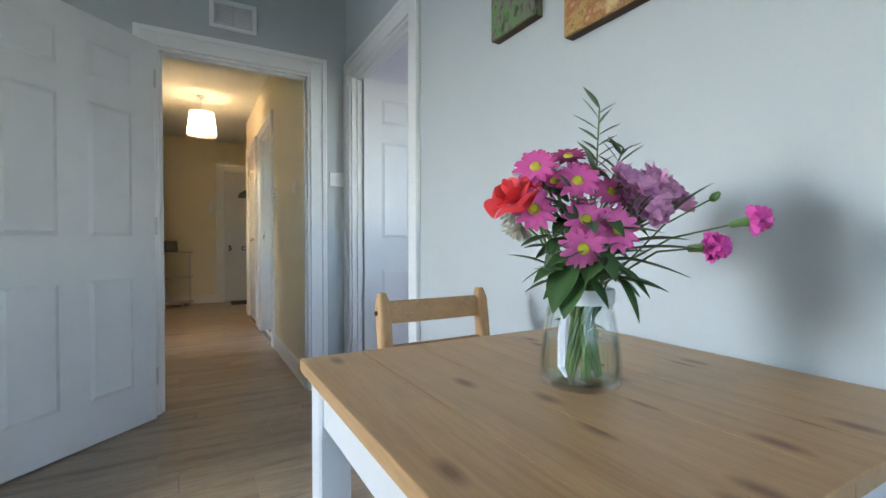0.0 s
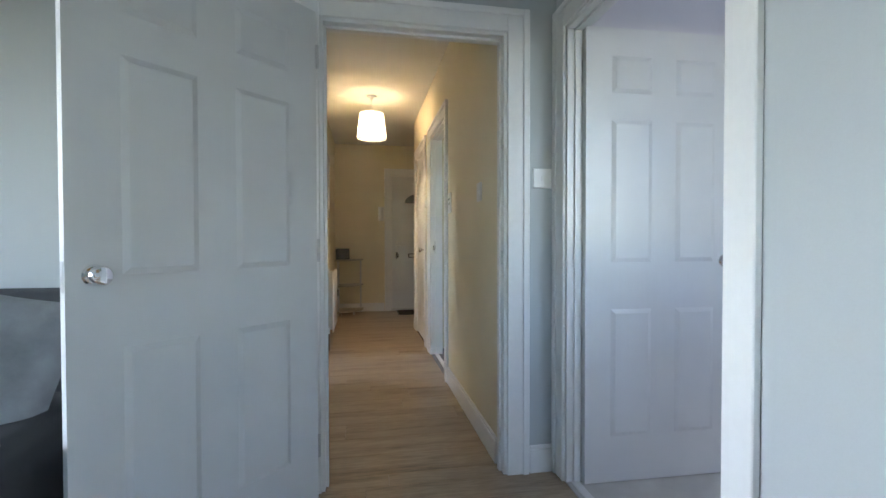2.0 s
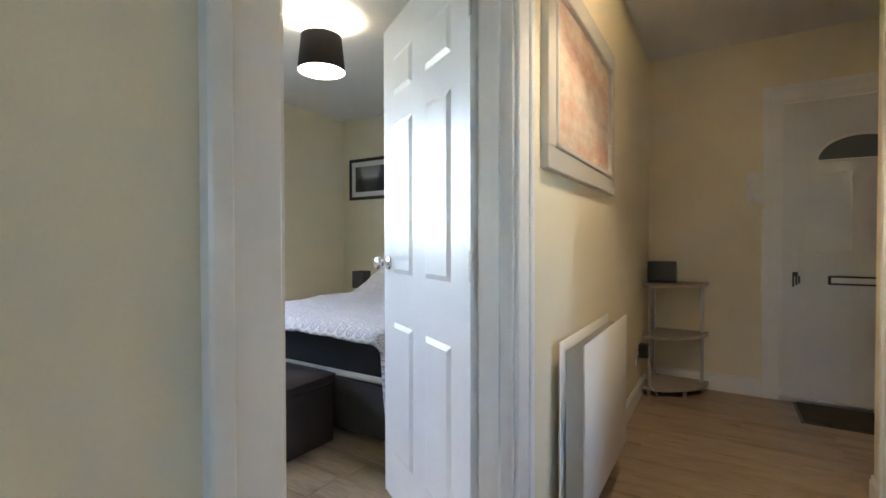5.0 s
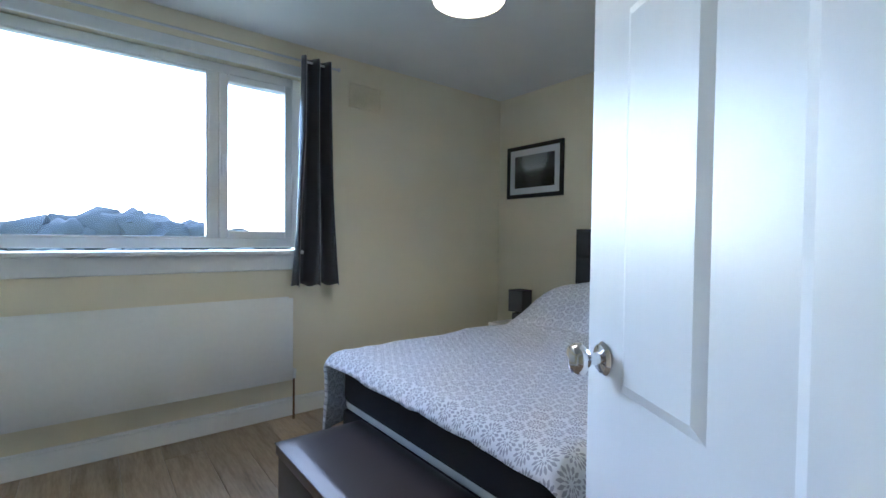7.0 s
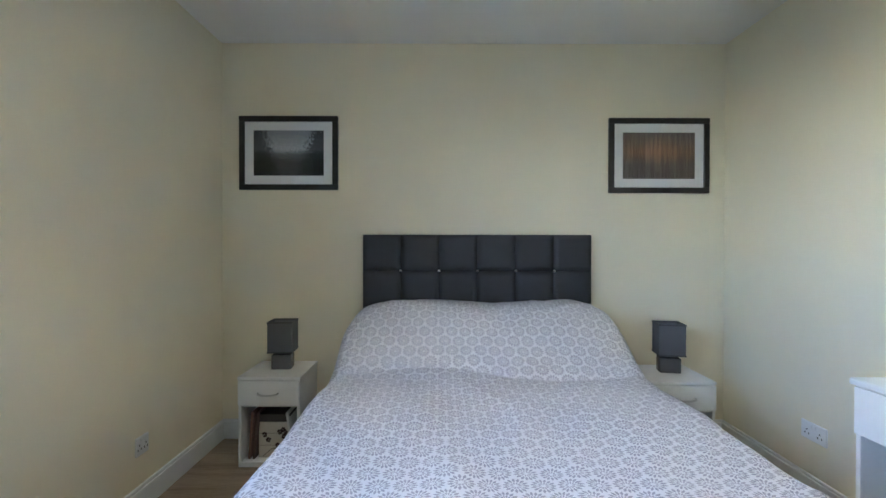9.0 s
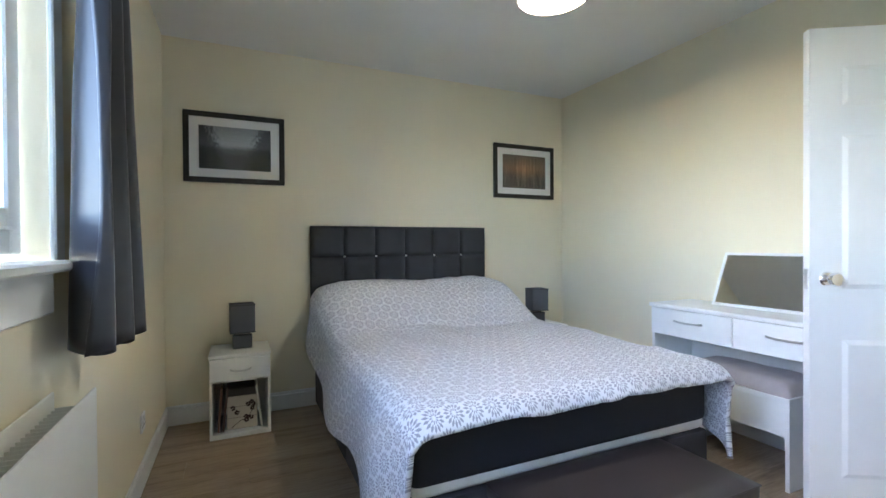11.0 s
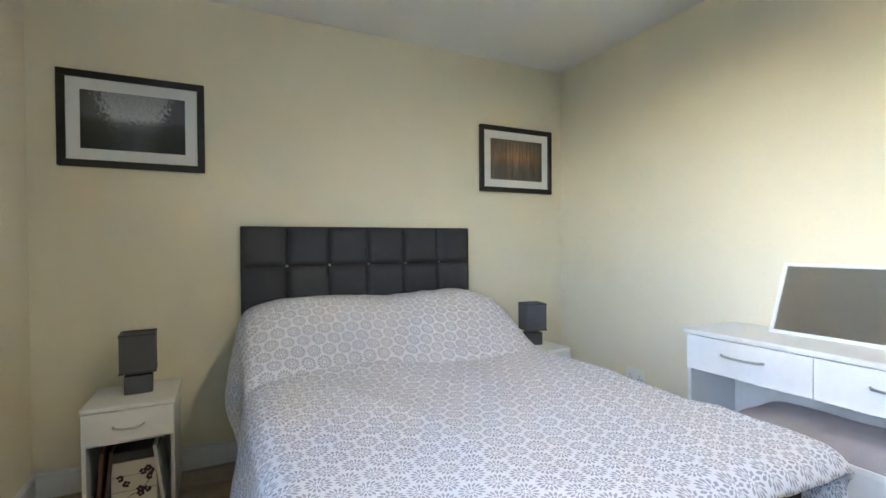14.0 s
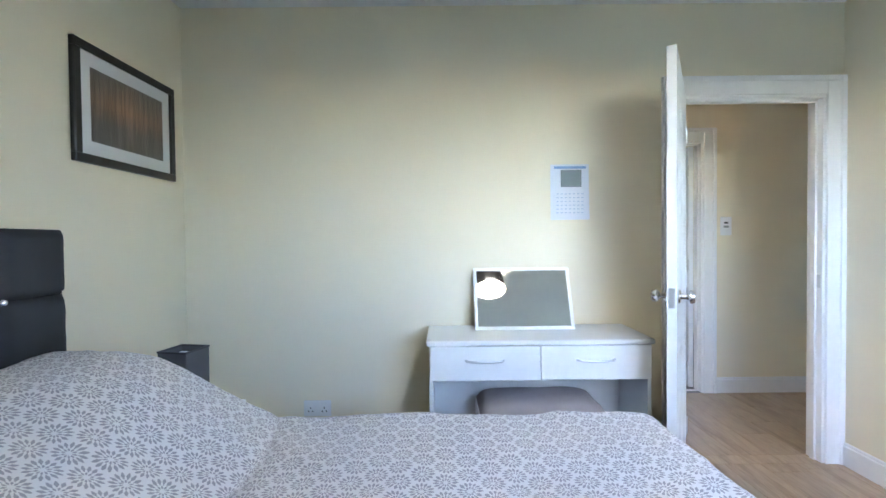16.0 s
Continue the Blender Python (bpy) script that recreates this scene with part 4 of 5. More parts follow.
NORTHFACE = lambda x, y, z: pose(x, y, z)                      # faces -y
WESTFACE = lambda x, y, z: pose(x, y, z, 0, 0, -90)            # faces -x
plate(NORTHFACE(1.212, YK, 1.322), "white double light switch beside the kitchen door", 0.088, 0.088)
plate(WESTFACE(HR, 1.615, 1.305), "white thermostat plate on the cream hall wall", 0.085, 0.10, "switch", "thermostat")
hs = plate(WESTFACE(HR, 2.445, 1.315), "tall white heating control on the cream hall wall", 0.088, 0.145, "control", "heating_control")
part("button", blk(-0.015, 0.015, -0.012, -0.008, 0.02, 0.032, r=0.001), BLACK, hs)
part("display", blk(-0.02, 0.02, -0.0105, -0.008, -0.012, 0.004, r=0.001), plain("grey_display", (0.3, 0.32, 0.3), 0.3), hs)
th = thing("wall_sensor", WESTFACE(HR, 3.50, 1.40), "small white box on the cream hall wall", "sensor")
part("case", blk(-0.04, 0.04, -0.045, 0, -0.04, 0.04, r=0.008, seg=2), UPVC, th)
part("grille", blk(-0.025, 0.025, -0.047, -0.044, -0.02, 0.02, r=0.002), UPVC, th)
plate(pose(XW, 5.28, 0.30, 0, 0, 90), "white wall socket on the cream bedroom wall", 0.086, 0.086, "socket", "wall_socket")
plate(pose(XE, 5.35, 0.33, 0, 0, -90), "white double socket on the cream bedroom wall", 0.146, 0.086, "socket", "wall_socket")
so = plate(pose(HL, 5.50, 0.30, 0, 0, 90), "white double socket low on the hall wall", 0.146, 0.086, "socket", "wall_socket")
ad = thing("power_adapter", pose(HL + 0.01, 5.52, 0.33, 0, 0, 90), "black plug adapter in the hall socket", "adapter")
part("body", blk(-0.03, 0.03, -0.06, 0, -0.03, 0.06, r=0.006), BLACK, ad)
part("cable", tube(bmesh.new(), [(0, -0.05, -0.03), (0.02, -0.07, -0.12), (0.08, -0.06, -0.24), (0.14, -0.10, -0.315), (0.25, -0.08, -0.32)], 0.003), UPVC, ad, "white cable")


def vent(m, w, h, label, slats=9, cols=2, paint_=None, back=None):
    v = thing("wall_vent", m, label, "vent")
    bm = bmesh.new()
    for a, b, c, d in ((0, w, 0, 0.022), (0, w, h - 0.022, h), (0, 0.022, 0.022, h - 0.022), (w - 0.022, w, 0.022, h - 0.022)):
        box(bm, a, b, -0.014, 0, c, d, r=0.003)
    part("frame", bm, paint_ or UPVC, v, smooth=25)
    part("backing", blk(0.02, w - 0.02, -0.003, 0, 0.02, h - 0.02), back or plain("vent_grey", (0.62, 0.62, 0.62), 0.6), v)
    sl = (h - 0.05) / slats
    for k in range(slats):
        bm = bmesh.new()
        cw = (w - 0.06) / cols
        for c in range(cols):
            t = blk(-cw / 2 + 0.005, cw / 2 - 0.005, -0.009, 0.0, -0.001, 0.003)
            join(bm, t, Matrix.Translation((0.03 + cw * (c + 0.5), -0.005, 0.03 + sl * (k + 0.4))) @ Matrix.Rotation(radians(35), 4, "X"))
        part("slat", bm, paint_ or UPVC, v)
    return v


vent(pose(0.500, YK, 2.122), 0.245, 0.165, "white louvred wall vent above the kitchen door")
vent(Matrix(((0, -1, 0, XW), (1, 0, 0, 4.50), (0, 0, 1, 2.13), (0, 0, 0, 1))), 0.27, 0.19, "cream painted louvred wall vent beside the bedroom window", 9, 1, CREAM, CREAM)

ic = thing("entry_phone", pose(0.69, YN, 1.345), "white wall entry phone with a handset", "entry phone")
part("base", blk(-0.045, 0.045, -0.03, 0, 0, 0.21, r=0.006), UPVC, ic)
bm = blk(-0.028, 0.02, -0.062, -0.035, 0.01, 0.20, r=0.01, seg=2)
box(bm, -0.03, 0.022, -0.07, -0.03, 0.15, 0.205, r=0.012, seg=2), box(bm, -0.03, 0.022, -0.07, -0.03, 0.005, 0.06, r=0.012, seg=2)
part("handset", bm, UPVC, ic)
part("cord", tube(bmesh.new(), [(-0.01, -0.04, 0.0), (-0.025, -0.03, -0.05), (0.0, -0.02, -0.10), (0.02, -0.02, -0.04), (0.02, -0.02, 0.0)], 0.004), UPVC, ic)

# ---- hall: corner shelf, black device, doormat ----
cs = thing("corner_shelf", pose(HL + 0.005, YN - 0.017, 0), "three-tier limed wood corner shelf with steel tubes", "shelf")
R = 0.40
for z in (0.045, 0.405, 0.765):
    bm = bmesh.new()
    ring = [(0.012, -0.0), (0.012, -R)] + [(R * math.sin(a), -R * math.cos(a)) for a in np.linspace(0.05, math.pi / 2, 18)] + [(R, -0.002)]
    lo = [bm.verts.new((x, y, z)) for x, y in ring]
    f = bm.faces.new(lo)
    ex = bmesh.ops.extrude_face_region(bm, geom=[f])
    bmesh.ops.translate(bm, vec=(0, 0, 0.018), verts=[v for v in ex["geom"] if isinstance(v, bmesh.types.BMVert)])
    bmesh.ops.recalc_face_normals(bm, faces=bm.faces)
    part("shelf", bm, GREYWOOD, cs, smooth=30)
for x, y in ((0.045, -0.05), (0.05, -0.36), (0.36, -0.05), (0.265, -0.265)):
    bm = bmesh.new()
    if (x, y) != (0.265, -0.265):
        tube(bm, [(x, y, 0.02), (x, y, 0.765)], 0.0115, 12)
    tube(bm, [(x, y, 0.0), (x, y, 0.045)], 0.015, 12)
    part("tube", bm, STEEL, cs)
bx = thing("smart_speaker", pose(HL + 0.115, YN - 0.20, 0.783, 0, 0, 12), "black box with a screen leaning back on the corner shelf", "speaker")
part("body", join(bmesh.new(), blk(-0.095, 0.095, -0.03, 0.03, 0, 0.155, r=0.01, seg=2), Matrix.Rotation(radians(-8), 4, "X")), BLACK, bx)
part("screen", join(bmesh.new(), blk(-0.085, 0.085, -0.032, -0.0295, 0.02, 0.145, r=0.001), Matrix.Rotation(radians(-8), 4, "X")), plain("dark_screen", (0.012, 0.014, 0.018), 0.15), bx)
dm = thing("doormat", pose(1.24, 5.82, 0), "dark brown ribbed doormat inside the front door", "doormat")
part("backing", blk(-0.33, 0.33, -0.20, 0.20, 0, 0.006, r=0.002), BLACK, dm)
for k in range(17):
    part("rib", blk(-0.315, 0.315, -0.187 + k * 0.0225, -0.187 + k * 0.0225 + 0.016, 0.005, 0.013, r=0.003), MAT, dm)


# ---- bed ----
BX0, BX1, BY0, BY1 = -2.315, -0.945, 4.03, 5.945
bed = thing("divan_bed", pose((BX0 + BX1) / 2, BY0, 0), "double divan bed in charcoal cloth with a black sheeted mattress", "bed")
bw, bl = BX1 - BX0, BY1 - BY0
for k, (a, b) in enumerate(((0, bl / 2 - 0.004), (bl / 2 + 0.004, bl))):
    part("divan_base", blk(-bw / 2, bw / 2, a, b, 0.05, 0.33, r=0.012, seg=2), DIVAN, bed)
for x in (-bw / 2 + 0.08, bw / 2 - 0.08):
    for y in (0.1, bl / 2 - 0.1, bl - 0.1):
        bm = lathe(bmesh.new(), [(0, -0.012), (0.022, -0.012), (0.025, 0), (0.022, 0.012), (0, 0.012)], 14, Matrix.Translation((x, y, 0.0255)) @ Matrix.Rotation(radians(90), 4, "Y"))
        box(bm, x - 0.008, x + 0.008, y - 0.008, y + 0.008, 0.03, 0.052)
        part("castor", bm, STEEL, bed)
part("mattress", blk(-bw / 2 + 0.008, bw / 2 - 0.008, 0.01, bl, 0.332, 0.42, r=0.02, seg=3), WHITECLOTH, bed, "white mattress edge")
part("fitted_sheet", blk(-bw / 2 - 0.002, bw / 2 + 0.002, 0.0, bl - 0.01, 0.365, 0.585, r=0.035, seg=4), SHEET, bed, "black fitted sheet")

hbd = thing("headboard", pose(-2.332, 6.0, 0), "charcoal padded headboard with deep seams and crystal buttons", "headboard")
part("back_board", blk(0, 1.402, -0.012, 0.03, 0.30, 1.278, r=0.006), HEAD, hbd)
for x in (0.2, 1.2):
    part("strut", blk(x - 0.03, x + 0.03, 0.0, 0.025, 0.0, 0.31), DIVAN, hbd)
cw = 1.402 / 6
for i in range(6):
    for z0, z1 in ((1.057, 1.278), (0.80, 1.057), (0.545, 0.80)):
        def puff(u, v, i=i, z0=z0, z1=z1):
            e = (1 - (2 * u - 1) ** 12) * (1 - (2 * v - 1) ** 12)
            wr = 0.0035 * noise.noise((u * 3 + i * 5, v * 7 + z0 * 9, 2)) if z0 < 1.0 else 0.0012 * noise.noise((u * 3 + i * 5, v * 4, 2))
            return (i * cw + 0.001 + u * (cw - 0.002), -0.012 - 0.026 * max(0, e) ** 0.45 - wr * e, z0 + 0.001 + v * (z1 - z0 - 0.002))
        part("panel", grid(bmesh.new(), 14, 14, puff), HEAD, hbd, smooth=70)
for k in range(1, 6):
    part("button", lathe(bmesh.new(), [(0, 0.016), (0.006, 0.014), (0.0125, 0.006), (0.0135, 0.0), (0, -0.002)], 12, Matrix.Translation((k * cw, -0.032, 1.057)) @ Matrix.Rotation(radians(90), 4, "X")), CHROME, hbd, "crystal button")

# duvet: one cloth over the mattress and the pillows, drooping at the sides and foot


def bed_top(y):
    """Height of the bedding along the bed, foot to head."""
    k = min(1, max(0, (y - 1.10) / 0.62))
    return 0.612 + 0.255 * (k * k * (3 - 2 * k))


def duvet_at(u, v):
    """u: across, 0 to 1; v: along, 0 at the foot. Gives cloth lengths and place."""
    y_cloth = -0.100 + v * (bl + 0.045)
    hang_w = 0.31 + 0.05 * max(0, 1 - y_cloth / 0.6) - 0.06 * max(0, (y_cloth - 1.0))
    hang_e = 0.16 + 0.14 * max(0, 1 - y_cloth / 0.5)
    half = bw / 2 + 0.015
    s = -half - hang_w + u * (2 * half + hang_w + hang_e)
    return s, y_cloth


def duvet_fn(u, v):
    s, yc = duvet_at(u, v)
    half = bw / 2 + 0.015
    r = 0.05

    def fold(d):
        """Turns length past an edge into the way out and the way down."""
        if d < 0:
            return 0.0, 0.0
        if d < r * 1.57:
            return r * math.sin(d / r), r * (1 - math.cos(d / r))
        return r, r + d - r * 1.57

    ds, df = abs(s) - (half - r), -(yc) + 0.0
    ox, dx = fold(ds)
    oy, dy = fold(df - 0.03)
    x = math.copysign(min(abs(s), half - r) + ox, s)
    y = max(yc, -0.03) - oy + 0.0
    drop = dx + dy
    corner = min(dx, dy)
    top = bed_top(max(0, yc))
    pil = min(1, max(0, (yc - 1.15) / 0.5))
    top -= pil * 0.06 * (min(1.0, abs(s) / half)) ** 8
    top -= pil * 0.018 * math.exp(-((s - 0.05) / 0.16) ** 2)
    n = noise.noise((s * 2.6, yc * 2.1, 1.3)) * 0.009 + noise.noise((s * 7, yc * 6, 4.2)) * 0.006 + noise.noise((s * 17, yc * 15, 9)) * 0.0022
    n += 0.006 * (1 - abs(noise.noise((s * 1.3 + yc * 0.9, yc * 1.5 - s * 0.5, 21)))) ** 16 + 0.006 * (1 - abs(noise.noise((s * 2.9 - yc, yc * 2.2, 33)))) ** 14
    crease = 0.012 * math.exp(-((yc - 1.20 + 0.05 * math.sin(s * 5)) / 0.03) ** 2)
    wave = 0.024 * math.sin(yc * 9 + 1.5 * noise.noise((yc * 2, 0, 5))) * min(1, dx * 5) + 0.018 * math.sin(s * 11) * min(1, dy * 6)
    x += math.copysign(wave * (1 if dx else 0) + 0.12 * corner + dx * (0.14 if s < 0 else 0.10), s)
    y -= (wave if dy else 0) + 0.10 * corner
    return (x, y, max(0.02, top - drop + n * (1 if drop < 0.05 else 0.4) - crease))


du = thing("duvet", pose((BX0 + BX1) / 2, BY0, 0), "white duvet printed with grey daisies, spread over bed and pillows", "duvet")
bm = grid(bmesh.new(), 150, 170, duvet_fn, duvet_at)
dob = part("cover", bm, DUVET, du, smooth=80)
sm = dob.modifiers.new("thick", "SOLIDIFY")
sm.thickness, sm.offset = 0.022, 1.0
for k, s in enumerate((-0.36, 0.36)):
    pl = thing("pillow", pose((BX0 + BX1) / 2 + s, BY0 + 1.62, 0.70, -16, 0, 0), "white pillow under the duvet at the headboard", "pillow", "pillows on the bed")

    def pil_fn(u, v, sg=1):
        e = (1 - (2 * u - 1) ** 4) * (1 - (2 * v - 1) ** 4)
        return ((u - 0.5) * 0.60, (v - 0.5) * 0.38, sg * 0.075 * max(0, e) ** 0.5)

    bm = grid(bmesh.new(), 16, 12, pil_fn)
    grid(bm, 16, 12, lambda u, v: pil_fn(1 - u, v, -1))
    part("case", bm, WHITECLOTH, pl, smooth=70)

# ---- ottoman ----
ot = thing("ottoman", pose(-1.675, 3.81, 0), "dark brown faux leather storage ottoman at the foot of the bed", "ottoman")
part("body", blk(-0.385, 0.385, -0.185, 0.185, 0.0, 0.315, r=0.008, seg=2), OTTO, ot)


def lid_fn(u, v):
    e = max(0, (1 - (2 * u - 1) ** 10) * (1 - (2 * v - 1) ** 10))
    return ((u - 0.5) * 0.786, (v - 0.5) * 0.386, 0.365 + 0.018 * e ** 0.5 - 0.006 * math.exp(-((u - 0.5) ** 2 + (v - 0.5) ** 2) * 14))


bm = blk(-0.393, 0.393, -0.193, 0.193, 0.318, 0.366, r=0.008, seg=2)
grid(bm, 24, 14, lid_fn)
lid = part("lid", bm, OTTO, ot, smooth=50)
bm = bmesh.new()
loop = [(-0.393, -0.193), (0.393, -0.193), (0.393, 0.193), (-0.393, 0.193), (-0.393, -0.193)]
for (a, b), (c, d) in zip(loop, loop[1:]):
    tube(bm, [(a, b, 0.362), (c, d, 0.362)], 0.003, 6)
part("piping", bm, OTTO, lid)


# ---- nightstands ----
def nightstand(m, label):
    n = thing("nightstand", m, label, "nightstand", "nightstands by the bed")
    w, d, hh, t = 0.335, 0.34, 0.495, 0.016
    bm = bmesh.new()
    box(bm, 0, t, 0, d, 0, hh - t, r=0.001), box(bm, w - t, w, 0, d, 0, hh - t, r=0.001)
    box(bm, t, w - t, 0, d, 0.0, t + 0.012, r=0.001), box(bm, t, w - t, d - 0.006, d, t, hh - t), box(bm, t, w - t, 0.006, d, hh - 0.165, hh - 0.15)
    part("carcass", bm, LAMI, n)
    part("top", blk(-0.004, w + 0.004, -0.006, d, hh - t, hh, r=0.002), LAMI, n)
    dr = part("drawer", blk(0.002, w - 0.002, -0.014, 0.004, hh - 0.150, hh - t - 0.004, r=0.002), LAMI, n)
    bm = tube(bmesh.new(), [(w / 2 - 0.055, -0.014, hh - 0.085), (w / 2 - 0.05, -0.03, hh - 0.088), (w / 2 - 0.02, -0.038, hh - 0.092), (w / 2 + 0.02, -0.038, hh - 0.092), (w / 2 + 0.05, -0.03, hh - 0.088), (w / 2 + 0.055, -0.014, hh - 0.085)], 0.005, 8)
    part("handle", bm, STEEL, dr, "brushed steel bow handle")
    return n


NS1 = (-2.955, 5.675)
NS2 = (-0.735, 5.60)
nightstand(pose(*NS1, 0), "white nightstand with one drawer and an open shelf of boxes")
nightstand(pose(*NS2, 0), "white nightstand with one drawer between bed and wall")
kb = thing("keepsake_box", pose(NS1[0] + 0.175, NS1[1] + 0.05, 0.030), "cream storage box printed with dark blossom", "storage box")
part("box", blk(-0.085, 0.085, 0, 0.22, 0, 0.20, r=0.003), plain("cream_board", (0.55, 0.50, 0.42), 0.7), kb)
# thin dark strips paint the shadow lines between the box's tiers
for z in (0.068, 0.135):
    part("divide", blk(-0.0855, 0.0855, -0.0012, 0.001, z, z + 0.002), plain("board_shadow_line", (0.2, 0.17, 0.14), 0.8), kb)
bm = bmesh.new()
rb = random.Random(3)
for k in range(9):
    cx, cz = rb.uniform(-0.06, 0.07), 0.03 + 0.13 * rb.random()
    for q in range(5):
        an = q * math.tau / 5 + rb.random()
        t = bmesh.new()
        bmesh.ops.create_circle(t, cap_ends=True, segments=7, radius=0.007)
        join(bm, t, Matrix.Translation((cx + 0.009 * math.cos(an), -0.0018, cz + 0.009 * math.sin(an))) @ Matrix.Rotation(radians(90), 4, "X"))
tube(bm, [(-0.06, -0.0015, 0.01), (-0.01, -0.0015, 0.05), (0.03, -0.0015, 0.06), (0.07, -0.0015, 0.13)], 0.0016, 5)
part("blossom_print", bm, plain("dark_plum_print", (0.035, 0.015, 0.02), 0.7), kb)
part("box_lid", blk(-0.088, 0.088, -0.004, 0.224, 0.20, 0.245, r=0.003), plain("dark_box_lid", (0.05, 0.045, 0.045), 0.6), kb)
for k, (x, an, col) in enumerate(((0.045, 4, (0.20, 0.10, 0.07)), (0.070, 6, (0.10, 0.06, 0.05)), (0.285, -7, (0.62, 0.60, 0.56)))):
    fo = thing("folder", pose(NS1[0] + x, NS1[1] + 0.03, 0.030, 0, an, 0), ("brown" if k < 2 else "white") + " card folder standing on the nightstand shelf", "folder")
    part("cover", blk(-0.006, 0.006, 0, 0.24, 0, 0.26, r=0.001), plain("folder_card", col, 0.7), fo)
    part("pages", blk(-0.004, 0.004, 0.004, 0.243, 0.004, 0.254), MOUNT, fo)


def table_lamp(m):
    t = thing("table_lamp", m, "small grey table lamp with a square shade, unlit", "table lamp", "lamps on the nightstands")
    part("base", blk(-0.056, 0.056, -0.04, 0.04, 0, 0.085, r=0.006, seg=2), GREYBASE, t)
    part("stem", tube(bmesh.new(), [(0, 0, 0.083), (0, 0, 0.125)], 0.007, 12), CHROME, t)
    bm = bmesh.new()
    a, b, z0, z1 = 0.068, 0.066, 0.105, 0.275
    for sx, sy in ((1, 0), (-1, 0), (0, 1), (0, -1)):
        if sx:
            box(bm, sx * a - 0.002, sx * a + 0.002, -b, b, z0, z1)
        else:
            box(bm, -a, a, sy * b - 0.002, sy * b + 0.002, z0, z1)
    sh = part("shade", bm, GREYSHADE, t)
    for z in (z0, z1):
        bm = bmesh.new()
        box(bm, -a - 0.004, a + 0.004, -b - 0.004, -b + 0.003, z - 0.004, z + 0.004, r=0.001), box(bm, -a - 0.004, a + 0.004, b - 0.003, b + 0.004, z - 0.004, z + 0.004, r=0.001)
        box(bm, -a - 0.004, -a + 0.003, -b, b, z - 0.004, z + 0.004, r=0.001), box(bm, a - 0.003, a + 0.004, -b, b, z - 0.004, z + 0.004, r=0.001)
        part("shade_trim", bm, plain("dark_shade_trim", (0.05, 0.05, 0.055), 0.6), sh)
    part("lamp_lining", blk(-a + 0.003, a - 0.003, -b + 0.003, b - 0.003, z1 - 0.03, z1 - 0.026), MOUNT, t)
    return t


l1 = table_lamp(pose(-2.775, 5.855, 0.495, 0, 0, 4))
copy_thing(l1, pose(-0.553, 5.79, 0.495, 0, 0, -10))

# ---- dressing table, mirror, stool ----
DX0, DX1, DY0, DY1, DZ = -0.46, XE - 0.012, 3.725, 4.735, 0.772
ds = thing("dressing_table", pose(DX0, DY0, 0), "white dressing table with two drawers and bow handles", "dressing table")
dl, dd = DY1 - DY0, DX1 - DX0
part("top", blk(-0.012, dd, -0.012, dl + 0.012, DZ - 0.022, DZ, r=0.004), LAMI, ds)
for y in (0.0, dl - 0.018):
    part("side_panel", blk(0.004, dd - 0.01, y, y + 0.018, 0, DZ - 0.022, r=0.001), LAMI, ds)
part("back_panel", blk(dd - 0.03, dd - 0.015, 0.018, dl - 0.018, 0.22, DZ - 0.022), LAMI, ds)
part("drawer_box", blk(0.012, dd - 0.03, 0.018, dl - 0.018, 0.592, DZ - 0.024), LAMI, ds)
for y in (0.004, dl / 2 + 0.0015):
    dr = part("drawer", blk(-0.008, 0.010, y, y + dl / 2 - 0.0055, 0.590, DZ - 0.026, r=0.002), LAMI, ds)
    yc = y + dl / 4
    pts = [(-0.008, yc - 0.085, 0.682), (-0.026, yc - 0.075, 0.682), (-0.034, yc - 0.03, 0.680), (-0.034, yc + 0.03, 0.680), (-0.026, yc + 0.075, 0.682), (-0.008, yc + 0.085, 0.682)]
    bm = bmesh.new()
    for a, b in zip(pts, pts[1:]):
        tube(bm, [a, b], 0.0055, 8)
    part("handle", bm, STEEL, dr, "brushed steel bow handle")
mr = thing("table_mirror", Matrix.Translation((-0.228, 4.003, DZ + 0.002)) @ Matrix.Rotation(radians(22.5), 4, "Y"), "white framed mirror leaning against the wall", "mirror")
bm = bmesh.new()
for a, b, c, d in ((0, 0.505, 0, 0.016), (0, 0.505, 0.314, 0.33), (0, 0.016, 0.016, 0.314), (0.489, 0.505, 0.016, 0.314)):
    box(bm, 0, 0.016, a, b, c, d, r=0.002)
part("frame", bm, LAMI, mr, smooth=25)
part("glass", blk(0.004, 0.010, 0.014, 0.491, 0.014, 0.316), MIRROR, mr, "silvered mirror glass")
st = thing("stool", pose(-0.535, 3.93, 0), "white stool with a padded grey seat under the dressing table", "stool")
for y in (0.0, 0.562):
    part("side_panel", blk(0, 0.34, y, y + 0.018, 0, 0.41, r=0.001), LAMI, st)
part("front_rail", blk(0.003, 0.02, 0.018, 0.562, 0.245, 0.405, r=0.001), LAMI, st)
part("seat_board", blk(0, 0.34, 0, 0.58, 0.405, 0.425, r=0.002), LAMI, st)


def seat_fn(u, v):
    e = max(0, (1 - (2 * u - 1) ** 6) * (1 - (2 * v - 1) ** 6))
    return (0.005 + u * 0.33, 0.005 + v * 0.57, 0.425 + 0.065 * e ** 0.4 + 0.006 * noise.noise((u * 3, v * 4, 0)))


part("seat_pad", grid(bmesh.new(), 18, 24, seat_fn), CUSHION, st, "padded grey cloth seat", smooth=70)

